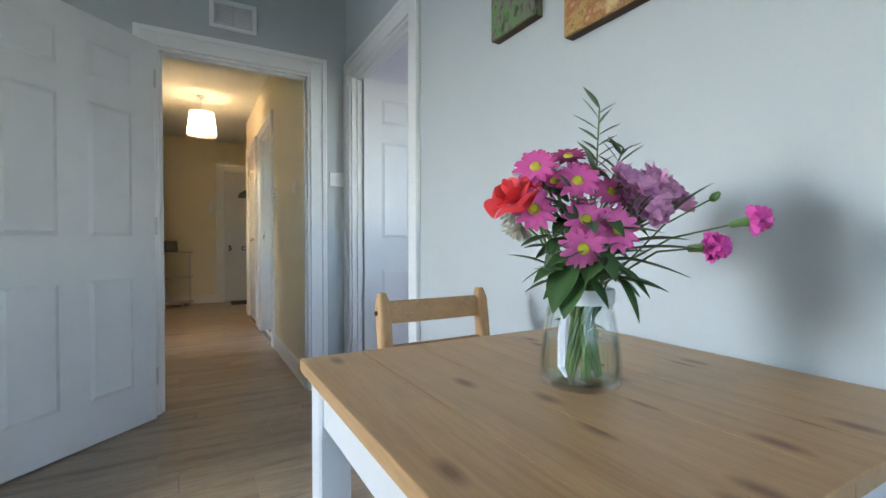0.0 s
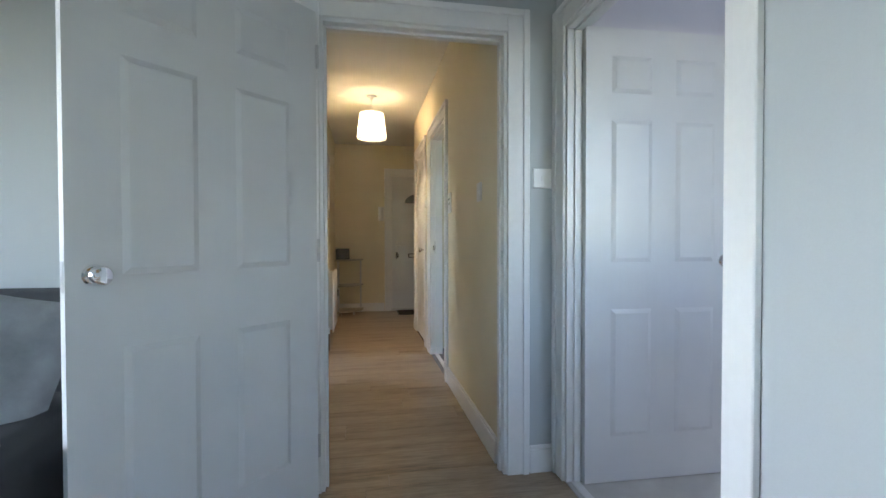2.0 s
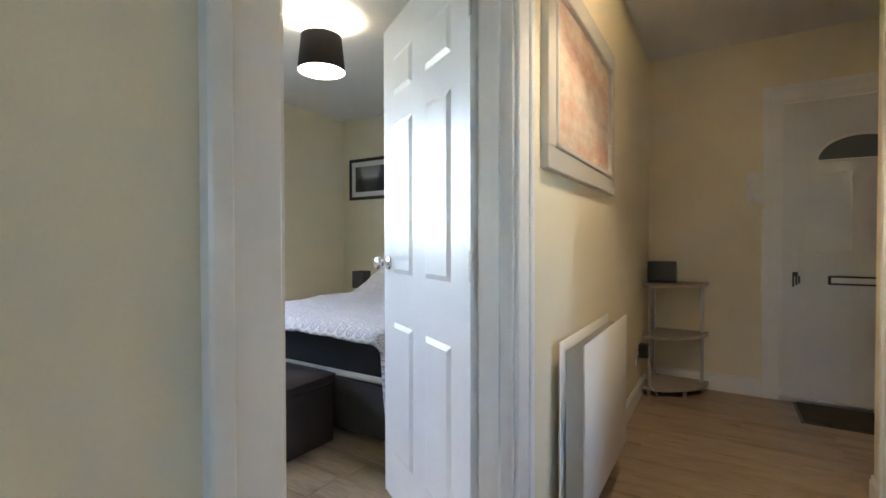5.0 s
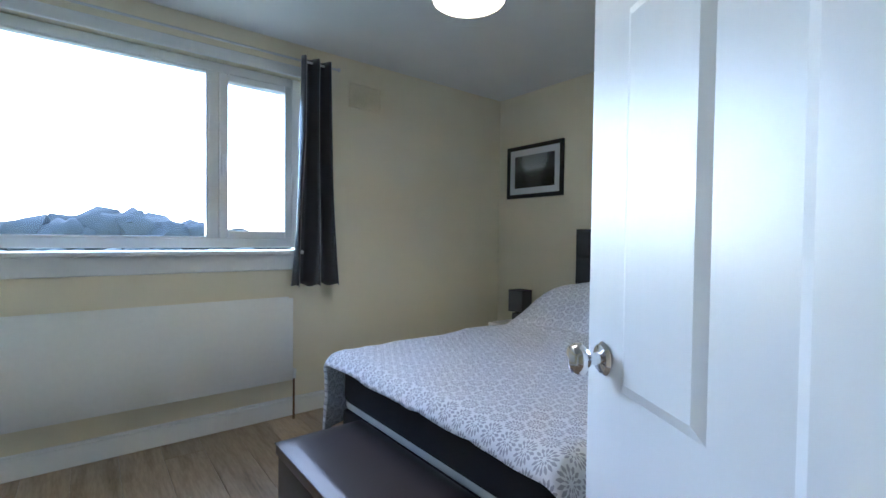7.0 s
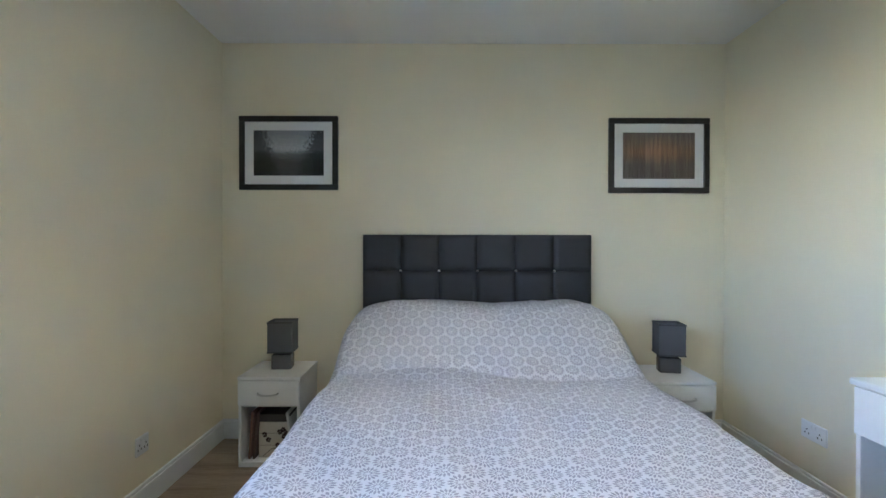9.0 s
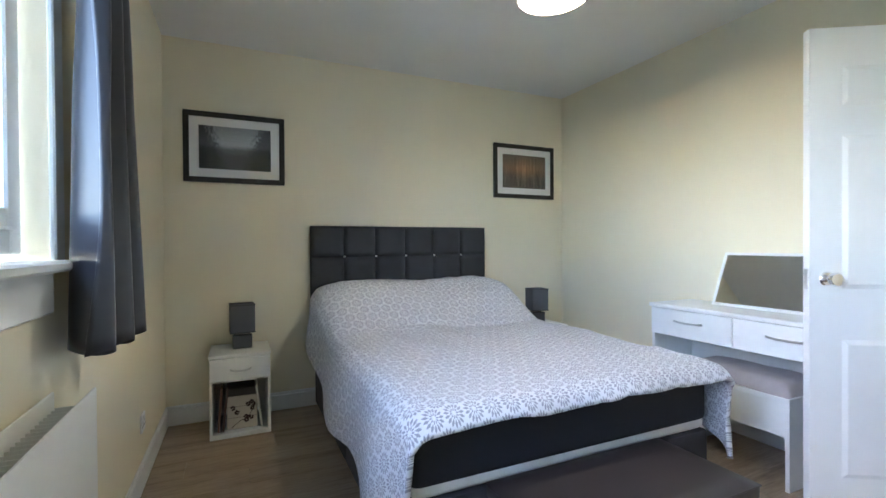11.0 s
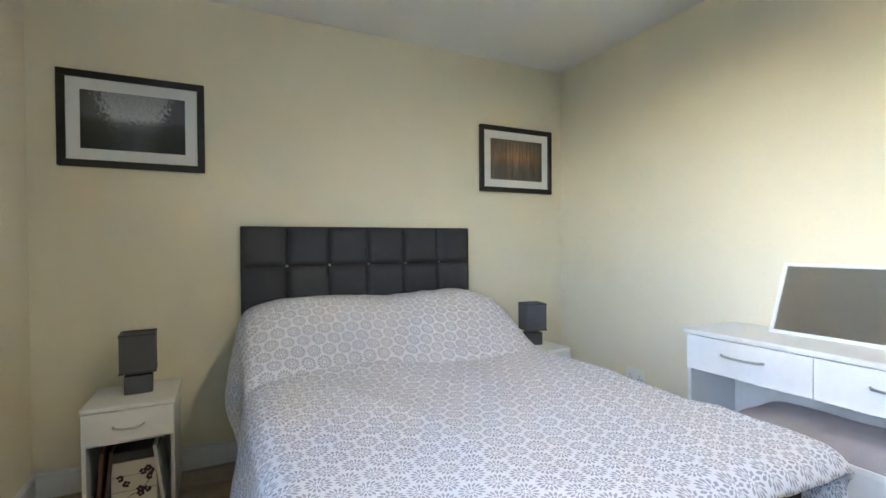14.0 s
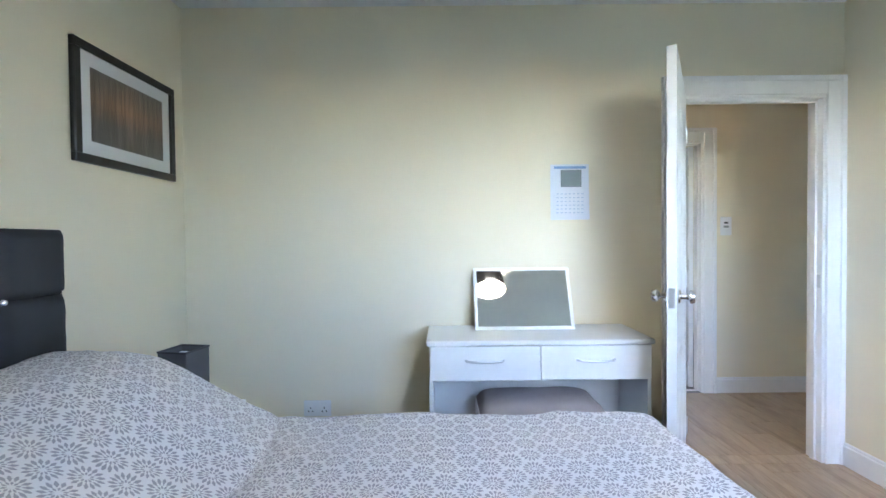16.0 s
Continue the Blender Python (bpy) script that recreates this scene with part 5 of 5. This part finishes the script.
ca = thing("wall_calendar", Matrix(((0, 1, 0, XE), (-1, 0, 0, 4.09), (0, 0, 1, 1.33), (0, 0, 0, 1))), "white paper wall calendar with a small photograph", "calendar")
part("sheet", grid(bmesh.new(), 6, 12, lambda u, v: (u * 0.205, -0.003 - 0.010 * (1 - v) ** 2 * (0.4 + u), v * 0.295)), plain("calendar_paper", (0.74, 0.76, 0.82), 0.7), ca)
part("photo", blk(0.055, 0.165, -0.0065, -0.004, 0.175, 0.265), plain("calendar_photo", (0.13, 0.16, 0.17), 0.4), ca)
bm = bmesh.new()
for k in range(6):
    for q in range(7):
        box(bm, 0.03 + q * 0.022, 0.042 + q * 0.022, -0.0125, -0.0105, 0.035 + k * 0.02, 0.040 + k * 0.02)
part("dates", bm, plain("pale_blue_ink", (0.48, 0.55, 0.68), 0.7), ca)
part("heading", blk(0.02, 0.19, -0.0048, -0.0035, 0.272, 0.285), plain("blue_heading", (0.25, 0.38, 0.62), 0.7), ca)

# ---- kitchen: table, chair, sofa ----
TX0, TX1, TY0, TY1, TZ = 0.575, 1.268, -1.466, -0.800, 0.714
tb = thing("dining_table", pose((TX0 + TX1) / 2, (TY0 + TY1) / 2, 0), "small table with a stained pine top and white legs", "table")
tw, tl = TX1 - TX0, TY1 - TY0
nb = 6
top = part("tabletop", blk(-tw / 2 + 0.002, tw / 2 - 0.002, -tl / 2 + 0.002, tl / 2 - 0.002, TZ - 0.020, TZ - 0.004), PINE, tb)
for k in range(nb):
    a = -tw / 2 + tw * k / nb
    bm = blk(-tw / nb / 2 + 0.0003, tw / nb / 2 - 0.0003, -tl / 2, tl / 2, TZ - 0.022, TZ, r=0.001)
    part("board", bm, PINE, top, m=Matrix.Translation((a + tw / nb / 2, 0, 0)))
for x in (-tw / 2 + 0.045, tw / 2 - 0.045):
    for y in (-tl / 2 + 0.045, tl / 2 - 0.045):
        part("leg", blk(x - 0.028, x + 0.028, y - 0.028, y + 0.028, 0, TZ - 0.022, r=0.004), WHITEWOOD, tb, "white square leg")
for b in ((-tw / 2 + 0.07, tw / 2 - 0.07, -tl / 2 + 0.025, -tl / 2 + 0.043), (-tw / 2 + 0.07, tw / 2 - 0.07, tl / 2 - 0.043, tl / 2 - 0.025), (-tw / 2 + 0.025, -tw / 2 + 0.043, -tl / 2 + 0.07, tl / 2 - 0.07), (tw / 2 - 0.043, tw / 2 - 0.025, -tl / 2 + 0.07, tl / 2 - 0.07)):
    part("apron", blk(*b, TZ - 0.105, TZ - 0.022, r=0.002), WHITEWOOD, tb, "white apron rail")

ch = thing("dining_chair", pose(0.972, -0.845, 0, 0, 0, 1), "stained pine chair with a slatted back, tucked under the table", "chair")
for x in (-0.147, 0.147):
    bm = bmesh.new()

    def post(u, v, x=x):
        z = v * 0.797
        back = 0.03 + 0.19 + 0.05 * max(0, (z - 0.42) / 0.4) ** 1.3 + 0.03 * max(0, (0.3 - z) / 0.3)
        a = u * math.tau
        r = 1.0 if v < 0.96 else math.sqrt(1 - 0.7 * ((v - 0.96) / 0.04) ** 2)
        c, s = math.cos(a), math.sin(a)
        k = 1 / max(abs(c), abs(s)) ** 0.85
        return (x + 0.016 * c * k * r, back + 0.019 * s * k * r, z)

    grid(bm, 20, 28, post)
    bm.verts.ensure_lookup_table()
    bm.faces.new(list(bm.verts)[-21:-1])
    part("back_post", bm, PINEZ, ch, smooth=50)
    part("front_leg", blk(x - 0.017, x + 0.017, -0.21, -0.175, 0, 0.43, r=0.004), PINEZ, ch)
    part("plug", lathe(bmesh.new(), [(0, 0.001), (0.006, 0.001), (0.006, -0.004), (0, -0.004)], 12, Matrix.Translation((x + (0.019 if x > 0 else -0.019), 0.262, 0.748)) @ Matrix.Rotation(radians(90 if x > 0 else -90), 4, "Y")), plain("dark_screw_hole", (0.03, 0.02, 0.015), 0.7), ch, "dark screw hole")
for z, y in ((0.748, 0.262), (0.640, 0.243)):
    part("back_slat", join(bmesh.new(), blk(-0.134, 0.134, -0.009, 0.009, -0.029, 0.029, r=0.006, seg=2), Matrix.Translation((0, y, z)) @ Matrix.Rotation(radians(-8), 4, "X")), PINE, ch)
part("seat", blk(-0.163, 0.163, -0.215, 0.205, 0.43, 0.448, r=0.006, seg=2), PINE, ch)
for x in (-0.147, 0.147):
    part("stretcher", blk(x - 0.008, x + 0.008, -0.18, 0.21, 0.18, 0.21, r=0.003), PINEZ, ch)

sf = thing("sofa", pose(-1.42, 0.72, 0), "dark grey velvet sofa against the lounge wall", "sofa")
part("base", blk(-0.98, 0.98, -0.42, 0.42, 0.06, 0.30, r=0.03, seg=3), SOFA, sf)
for x in (-0.89, 0.89):
    part("arm", blk(x - 0.11, x + 0.11, -0.44, 0.42, 0.06, 0.56, r=0.05, seg=4), SOFA, sf)
part("back", blk(-0.97, 0.97, 0.20, 0.44, 0.28, 0.88, r=0.06, seg=4), SOFA, sf)
for x in (-0.39, 0.39):
    part("seat_cushion", blk(x - 0.385, x + 0.385, -0.43, 0.22, 0.29, 0.45, r=0.05, seg=4), SOFA, sf)
for x in (-0.9, 0.9):
    for y in (-0.36, 0.36):
        part("foot", blk(x - 0.03, x + 0.03, y - 0.03, y + 0.03, 0, 0.07), BLACK, sf)
cu = thing("cushion", pose(-0.665, 0.745, 0.69, 68, 14, 10), "silver grey crushed velvet cushion leaning on the sofa arm", "cushion")


def cush(u, v, sg=1):
    e = max(0, (1 - (2 * u - 1) ** 4) * (1 - (2 * v - 1) ** 4))
    return ((u - 0.5) * (0.46 - 0.03 * math.sin(math.pi * v)), (v - 0.5) * (0.46 - 0.03 * math.sin(math.pi * u)), sg * (0.085 * e ** 0.5) + (0.012 * noise.noise((u * 4 + v * 2, v * 5, sg)) + 0.005 * noise.noise((u * 13, v * 11, sg))) * e)


bm = grid(bmesh.new(), 24, 24, cush)
grid(bm, 24, 24, lambda u, v: cush(1 - u, v, -1))
part("cover", bm, VELVET, cu, smooth=70)

# ---- vase and flowers ----
VX, VY = 0.909, -1.152
vs = thing("vase", Matrix.Translation((VX, VY, TZ)) @ Matrix.Diagonal((1.04, 1.04, 0.89, 1)), "ribbed clear glass vase with a white band, half full of water", "vase")


def ribbed(profile, ribs, depth, bm):
    n = ribs * 6

    def fn(u, v):
        k = v * (len(profile) - 1)
        i = min(int(k), len(profile) - 2)
        f = k - i
        r = profile[i][0] * (1 - f) + profile[i + 1][0] * f
        z = profile[i][1] * (1 - f) + profile[i + 1][1] * f
        r *= 1 - depth * (0.5 + 0.5 * math.cos(u * math.tau * ribs)) * (1 if 0.012 < z < 0.125 else 0)
        return (r * math.cos(u * math.tau), r * math.sin(u * math.tau), z)

    return grid(bm, n, 36, fn)


outer = [(0.0, 0.0), (0.046, 0.0), (0.055, 0.006), (0.0575, 0.03), (0.056, 0.06), (0.052, 0.095), (0.046, 0.125), (0.043, 0.14), (0.0445, 0.158)]
inner = [(0.0415, 0.158), (0.040, 0.14), (0.043, 0.125), (0.049, 0.095), (0.053, 0.06), (0.054, 0.03), (0.050, 0.012), (0.0, 0.010)]
bm = ribbed(outer, 20, 0.13, bmesh.new())
lathe(bm, inner, 60)
lathe(bm, [(0.0445, 0.158), (0.043, 0.160), (0.0415, 0.158)], 60)
body = part("glass", bm, VASE, vs, smooth=60)
body.visible_shadow = False
part("water", lathe(bmesh.new(), [(0, 0.0115), (0.0495, 0.013), (0.0535, 0.03), (0.0525, 0.06), (0.0508, 0.080), (0, 0.080)], 40), WATER, vs, "clear water").visible_shadow = False
bm = lathe(bmesh.new(), [(0.0452, 0.137), (0.0462, 0.142), (0.0468, 0.157), (0.0455, 0.161), (0.0435, 0.161)], 48)
part("band", bm, plain("white_lace_band", (0.75, 0.75, 0.75), 0.8), vs, "white band tied round the rim")
bm = tube(bmesh.new(), [(-0.046, -0.02, 0.14), (-0.062, -0.03, 0.10), (-0.070, -0.035, 0.05), (-0.066, -0.04, 0.035)], [0.004, 0.007, 0.005, 0.002], 6)
part("ribbon", bm, plain("white_ribbon", (0.75, 0.75, 0.77), 0.6), vs, "white ribbon end")

bq = thing("bouquet", pose(VX, VY, TZ), "mixed bunch of pink, mauve, red and white flowers in a vase", "flowers")
rq = random.Random(11)
# view-wise axes of the bunch: right along the table's long view, and away
RT, FW = Vector((0.872, -0.489, 0)), Vector((0.489, 0.872, 0))


def petal_ring(bm, m, n, r0, length, width, lift, cup=0.2):
    for k in range(n):
        a = k * math.tau / n + rq.uniform(-0.06, 0.06)
        ln = length * rq.uniform(0.88, 1.08)

        def fn(u, v, a=a, ln=ln):
            wv = width * math.sin(math.pi * min(1, 0.18 + 0.82 * v * 0.92)) ** 0.7
            x = r0 + v * ln
            y = (u - 0.5) * wv
            z = lift * v * ln + cup * (u - 0.5) ** 2 * wv * 2 - 0.25 * ln * v * v * 0.4
            return m @ Vector((x * math.cos(a) - y * math.sin(a), x * math.sin(a) + y * math.cos(a), z))

        grid(bm, 2, 4, fn)
    return bm


def facing(p, n):
    return Matrix.Translation(p) @ Vector(n).normalized().to_track_quat("Z", "Y").to_matrix().to_4x4()


stems = bmesh.new()


def stem_to(p, r=0.0022):
    a = rq.uniform(0, math.tau)
    foot = Vector((0.03 * math.cos(a), 0.03 * math.sin(a), 0.016))
    neck = Vector((0.022 * math.cos(a + 2.6), 0.022 * math.sin(a + 2.6), 0.15)) * 0.9 + Vector((p.x * 0.12, p.y * 0.12, 0))
    neck.z = 0.15
    mid = neck.lerp(p, 0.55) + Vector((0, 0, 0.018))
    tube(stems, [foot, foot.lerp(neck, 0.5), neck, mid, p], [r * 1.3, r * 1.2, r * 1.1, r, r * 0.8], 6)


def at(right, away, up):
    return RT * (right + 0.012) + FW * away + Vector((0, 0, up))


def daisy(right, away, up, look_, size=0.033, colour=None):
    p = at(right, away, up)
    stem_to(p - Vector((0, 0, 0.004)))
    m = facing(p, RT * look_[0] + FW * look_[1] + Vector((0, 0, look_[2])))
    bm = petal_ring(bmesh.new(), m, 13, size * 0.22, size * 0.78, size * 0.34, 0.12)
    petal_ring(bm, m @ Matrix.Translation((0, 0, 0.0018)), 11, size * 0.2, size * 0.66, size * 0.32, 0.28)
    fl_ = part("daisy", bm, colour or PINK, bq, smooth=60)
    part("flower_centre", lathe(bmesh.new(), [(0, 0.007), (size * 0.16, 0.006), (size * 0.27, 0.002), (size * 0.28, -0.001), (0, -0.001)], 14, m), YOLK, fl_, "yellow flower centre")


for args in ((-0.083, -0.02, 0.318, (-0.35, -0.8, 0.5)), (-0.09, -0.045, 0.256, (-0.25, -0.9, 0.25)), (-0.026, -0.03, 0.297, (-0.1, -0.85, 0.45)), (0.021, -0.055, 0.228, (0.12, -0.95, 0.2)), (-0.027, -0.06, 0.202, (-0.05, -0.95, 0.05)), (0.03, -0.01, 0.283, (0.1, -0.7, 0.6)), (-0.021, -0.05, 0.241, (0.0, -0.9, 0.3)), (-0.10, 0.02, 0.29, (-0.8, -0.3, 0.5))):
    daisy(*args)
for args in ((-0.028, 0.01, 0.338, (-0.2, -0.5, 0.85)), (0.010, 0.03, 0.322, (0.2, -0.4, 0.9)), (-0.050, 0.0, 0.300, (-0.3, -0.6, 0.7))):
    daisy(*args, size=0.030, colour=PINKD)
for args in ((-0.065, 0.070, 0.305, (-0.7, 0.2, 0.6)), (-0.055, 0.100, 0.285, (-0.6, 0.6, 0.4)), (-0.085, 0.085, 0.262, (-0.9, 0.2, 0.1)), (-0.03, 0.09, 0.312, (-0.3, 0.4, 0.9)), (-0.075, 0.11, 0.24, (-0.7, 0.6, 0.0))):
    p = at(*args[:3])
    stem_to(p)
    m = facing(p, RT * args[3][0] + FW * args[3][1] + Vector((0, 0, args[3][2])))
    bm = bmesh.new()
    for q, (ln, lf) in enumerate(((0.026, -0.25), (0.027, 0.15), (0.025, 0.55), (0.021, 1.0), (0.016, 1.7), (0.011, 2.8))):
        petal_ring(bm, m @ Matrix.Rotation(q * 0.37, 4, "Z") @ Matrix.Translation((0, 0, 0.0022 * q)), 17 - 2 * q, 0.003, ln, 0.0075, lf, 0.9)
    part("white_chrysanthemum", bm, WHITEP, bq, "white chrysanthemum head", smooth=60)

# rose
p = at(-0.119, -0.03, 0.278)
stem_to(p, 0.003)
m = facing(p, RT * -0.5 + FW * -0.45 + Vector((0, 0, 0.8)))
bm = bmesh.new()
for k in range(14):
    ring = k // 4
    a0, span = k * 2.4, 1.5 - ring * 0.12
    rr_ = 0.008 + 0.0045 * ring
    hgt = 0.036 - 0.003 * ring

    def fn(u, v, a0=a0, span=span, rr_=rr_, hgt=hgt, ring=ring):
        a = a0 + (u - 0.5) * span
        r = rr_ * (0.55 + 0.6 * v) + 0.006 * ring * v * v
        tip = 1 - 0.25 * (2 * u - 1) ** 2
        return m @ Vector((r * math.cos(a), r * math.sin(a), hgt * v * tip - 0.012 - 0.004 * ring * v * v))

    grid(bm, 6, 5, fn)
for k in range(5):
    def fn(u, v, k=k):
        a = k * 1.26 + (u - 0.5) * 1.2
        r = 0.012 + 0.030 * v
        return m @ Vector((r * math.cos(a), r * math.sin(a), -0.010 + 0.018 * v - 0.020 * v * v * (0.5 + abs(u - 0.5))))
    grid(bm, 6, 5, fn)
part("rose", bm, ROSE, bq, "coral red rose", smooth=70)

# mauve cluster
for k in range(22):
    p = at(0.082 + rq.uniform(-0.045, 0.048), rq.uniform(-0.04, 0.03), 0.278 + rq.uniform(-0.032, 0.03))
    stem_to(p, 0.0016)
    m = facing(p, RT * rq.uniform(-0.2, 0.9) + FW * rq.uniform(-1, 0.1) + Vector((0, 0, rq.uniform(0, 0.7))))
    bm = petal_ring(bmesh.new(), m, 7, 0.002, 0.020, 0.017, 0.6, 0.9)
    petal_ring(bm, m @ Matrix.Translation((0, 0, 0.003)), 6, 0.001, 0.014, 0.012, 1.3, 0.9)
    part("mauve_blossom", bm, MAUVE, bq, "dusky mauve blossom", smooth=60)

# carnations on long side stems
for right, away, up, d in ((0.194, -0.06, 0.239, (0.9, -0.35, 0.2)), (0.134, -0.065, 0.204, (0.6, -0.7, 0.1))):
    p = at(right, away, up)
    stem_to(p, 0.0016)
    m = facing(p, RT * d[0] + FW * d[1] + Vector((0, 0, d[2])))
    bm = bmesh.new()
    for q in range(4):
        petal_ring(bm, m @ Matrix.Translation((0, 0, 0.0015 * q)), 9 - q, 0.001, 0.021 - 0.003 * q, 0.016, 0.25 + 0.5 * q, 1.2)
    ca_ = part("carnation", bm, CARN, bq, "small magenta and white carnation", smooth=60)
    part("petal_edge", petal_ring(bmesh.new(), m @ Matrix.Translation((0, 0, 0.006)), 8, 0.006, 0.010, 0.006, 0.5, 0.5), WHITEP, ca_)
    part("calyx", lathe(bmesh.new(), [(0, -0.024), (0.005, -0.02), (0.006, -0.006), (0.008, 0.001), (0, 0.001)], 10, m), STEM, ca_)
p = at(0.167, -0.03, 0.274)
stem_to(p, 0.0014)
part("bud", lathe(bmesh.new(), [(0, -0.008), (0.005, -0.004), (0.006, 0.003), (0.003, 0.010), (0, 0.011)], 10, facing(p, (0.6, -0.3, 0.6))), STEM, bq)


def leaf_into(bm, base, tip, width, droop=0.0, curl=0.15):
    base, tip = Vector(base), Vector(tip)
    d = tip - base
    side = d.cross(Vector((0, 0, 1)))
    side = side.normalized() if side.length > 1e-4 else Vector((1, 0, 0))
    up = side.cross(d).normalized()

    def fn(u, v):
        wv = width * math.sin(math.pi * (0.04 + 0.94 * v) ** 0.85)
        c = (u - 0.5) * 2
        return base + d * v + side * (c * wv / 2) + up * (curl * wv * c * c - droop * v * v * d.length)

    return grid(bm, 4, 7, fn)


for k in range(64):
    a = rq.uniform(0, math.tau)
    r0 = rq.uniform(0.01, 0.045)
    b = Vector((r0 * math.cos(a), r0 * math.sin(a), 0.155 + rq.uniform(0, 0.125)))
    ln = rq.uniform(0.035, 0.08)
    tp = b + Vector((math.cos(a) * ln, math.sin(a) * ln, rq.uniform(-0.03, 0.035)))
    part("leaf", leaf_into(bmesh.new(), b, tp, rq.uniform(0.014, 0.036), 0.2), LEAF if k % 3 else LEAF2, bq, smooth=60)
for right, away, up, r2, u2, wd in ((0.03, -0.05, 0.20, 0.125, 0.215, 0.026), (0.02, -0.04, 0.19, 0.115, 0.178, 0.024), (-0.03, -0.06, 0.17, -0.065, 0.118, 0.042), (0.0, -0.06, 0.19, -0.035, 0.165, 0.036), (0.02, -0.04, 0.16, 0.085, 0.155, 0.04), (0.1, -0.02, 0.24, 0.145, 0.30, 0.02), (-0.04, -0.03, 0.18, -0.095, 0.165, 0.035), (-0.035, -0.05, 0.185, -0.078, 0.125, 0.05), (-0.02, -0.05, 0.20, -0.085, 0.185, 0.038), (0.015, -0.05, 0.18, 0.06, 0.145, 0.042), (0.02, -0.05, 0.17, 0.05, 0.11, 0.026), (-0.01, -0.06, 0.20, 0.01, 0.165, 0.04), (0.04, -0.04, 0.21, 0.11, 0.225, 0.032), (-0.05, -0.02, 0.22, -0.11, 0.215, 0.03)):
    part("leaf", leaf_into(bmesh.new(), at(right, away, up), at(r2, away - 0.03, u2), wd, 0.15), LEAF, bq, smooth=60)
# grey-green sprigs that stand above the bunch
for right, away, up, lean in ((0.020, 0.0, 0.408, -0.005), (0.040, 0.01, 0.352, 0.015)):
    p0, p1 = at(right * 0.4, away, 0.25), at(right + lean, away, up)
    stem_to(p0, 0.0015)
    tube(stems, [p0, p0.lerp(p1, 0.5), p1], 0.0013, 5)
    for k in range(15):
        f = 0.30 + 0.7 * k / 14
        b = p0.lerp(p1, f)
        s = 1 if k % 2 else -1
        tp = b + RT * (s * rq.uniform(0.014, 0.034)) + FW * rq.uniform(-0.02, 0.02) + Vector((0, 0, rq.uniform(0.008, 0.036)))
        part("sprig_leaf", leaf_into(bmesh.new(), b, tp, 0.0105, 0.05), LEAF2, bq, smooth=60)
for k in range(30):
    a = rq.uniform(0, math.tau)
    b = Vector((0.04 * math.cos(a), 0.04 * math.sin(a), 0.19 + rq.uniform(0, 0.10)))
    tp = b + Vector((math.cos(a), math.sin(a), 0)) * rq.uniform(0.035, 0.07) + Vector((0, 0, rq.uniform(-0.01, 0.03)))
    part("sprig_leaf", leaf_into(bmesh.new(), b, tp, 0.008, 0.1), LEAF2, bq, smooth=60)
for k in range(14):
    a = rq.uniform(0, math.tau)
    b = Vector((0.018 * math.cos(a), 0.018 * math.sin(a), rq.uniform(0.03, 0.10)))
    tp = b + Vector((math.cos(a + 0.8) * 0.022, math.sin(a + 0.8) * 0.022, rq.uniform(-0.02, 0.03)))
    part("leaf", leaf_into(bmesh.new(), b, tp, 0.014, 0.1), LEAF, bq, smooth=60)
part("stems", stems, STEM, bq, smooth=60)

# ---- planks of the floor ----
lay(HL, HR, YH, YN, 1)
lay(HR, 2.1, 4.72, YN, 2)
lay(XW, XE, 2.0, YN, 3)
lay(XE, HL, BD[0] + 0.018, BD[1] - 0.018, 4)
lay(XW, KE, -3.0, YK, 5)
solid("floor_lounge", PLANK, (XW, KE, -5.2, -3.0, -0.012, 0))
lay(KD[0] + 0.018, KD[1] - 0.018, YK, YH, 6)
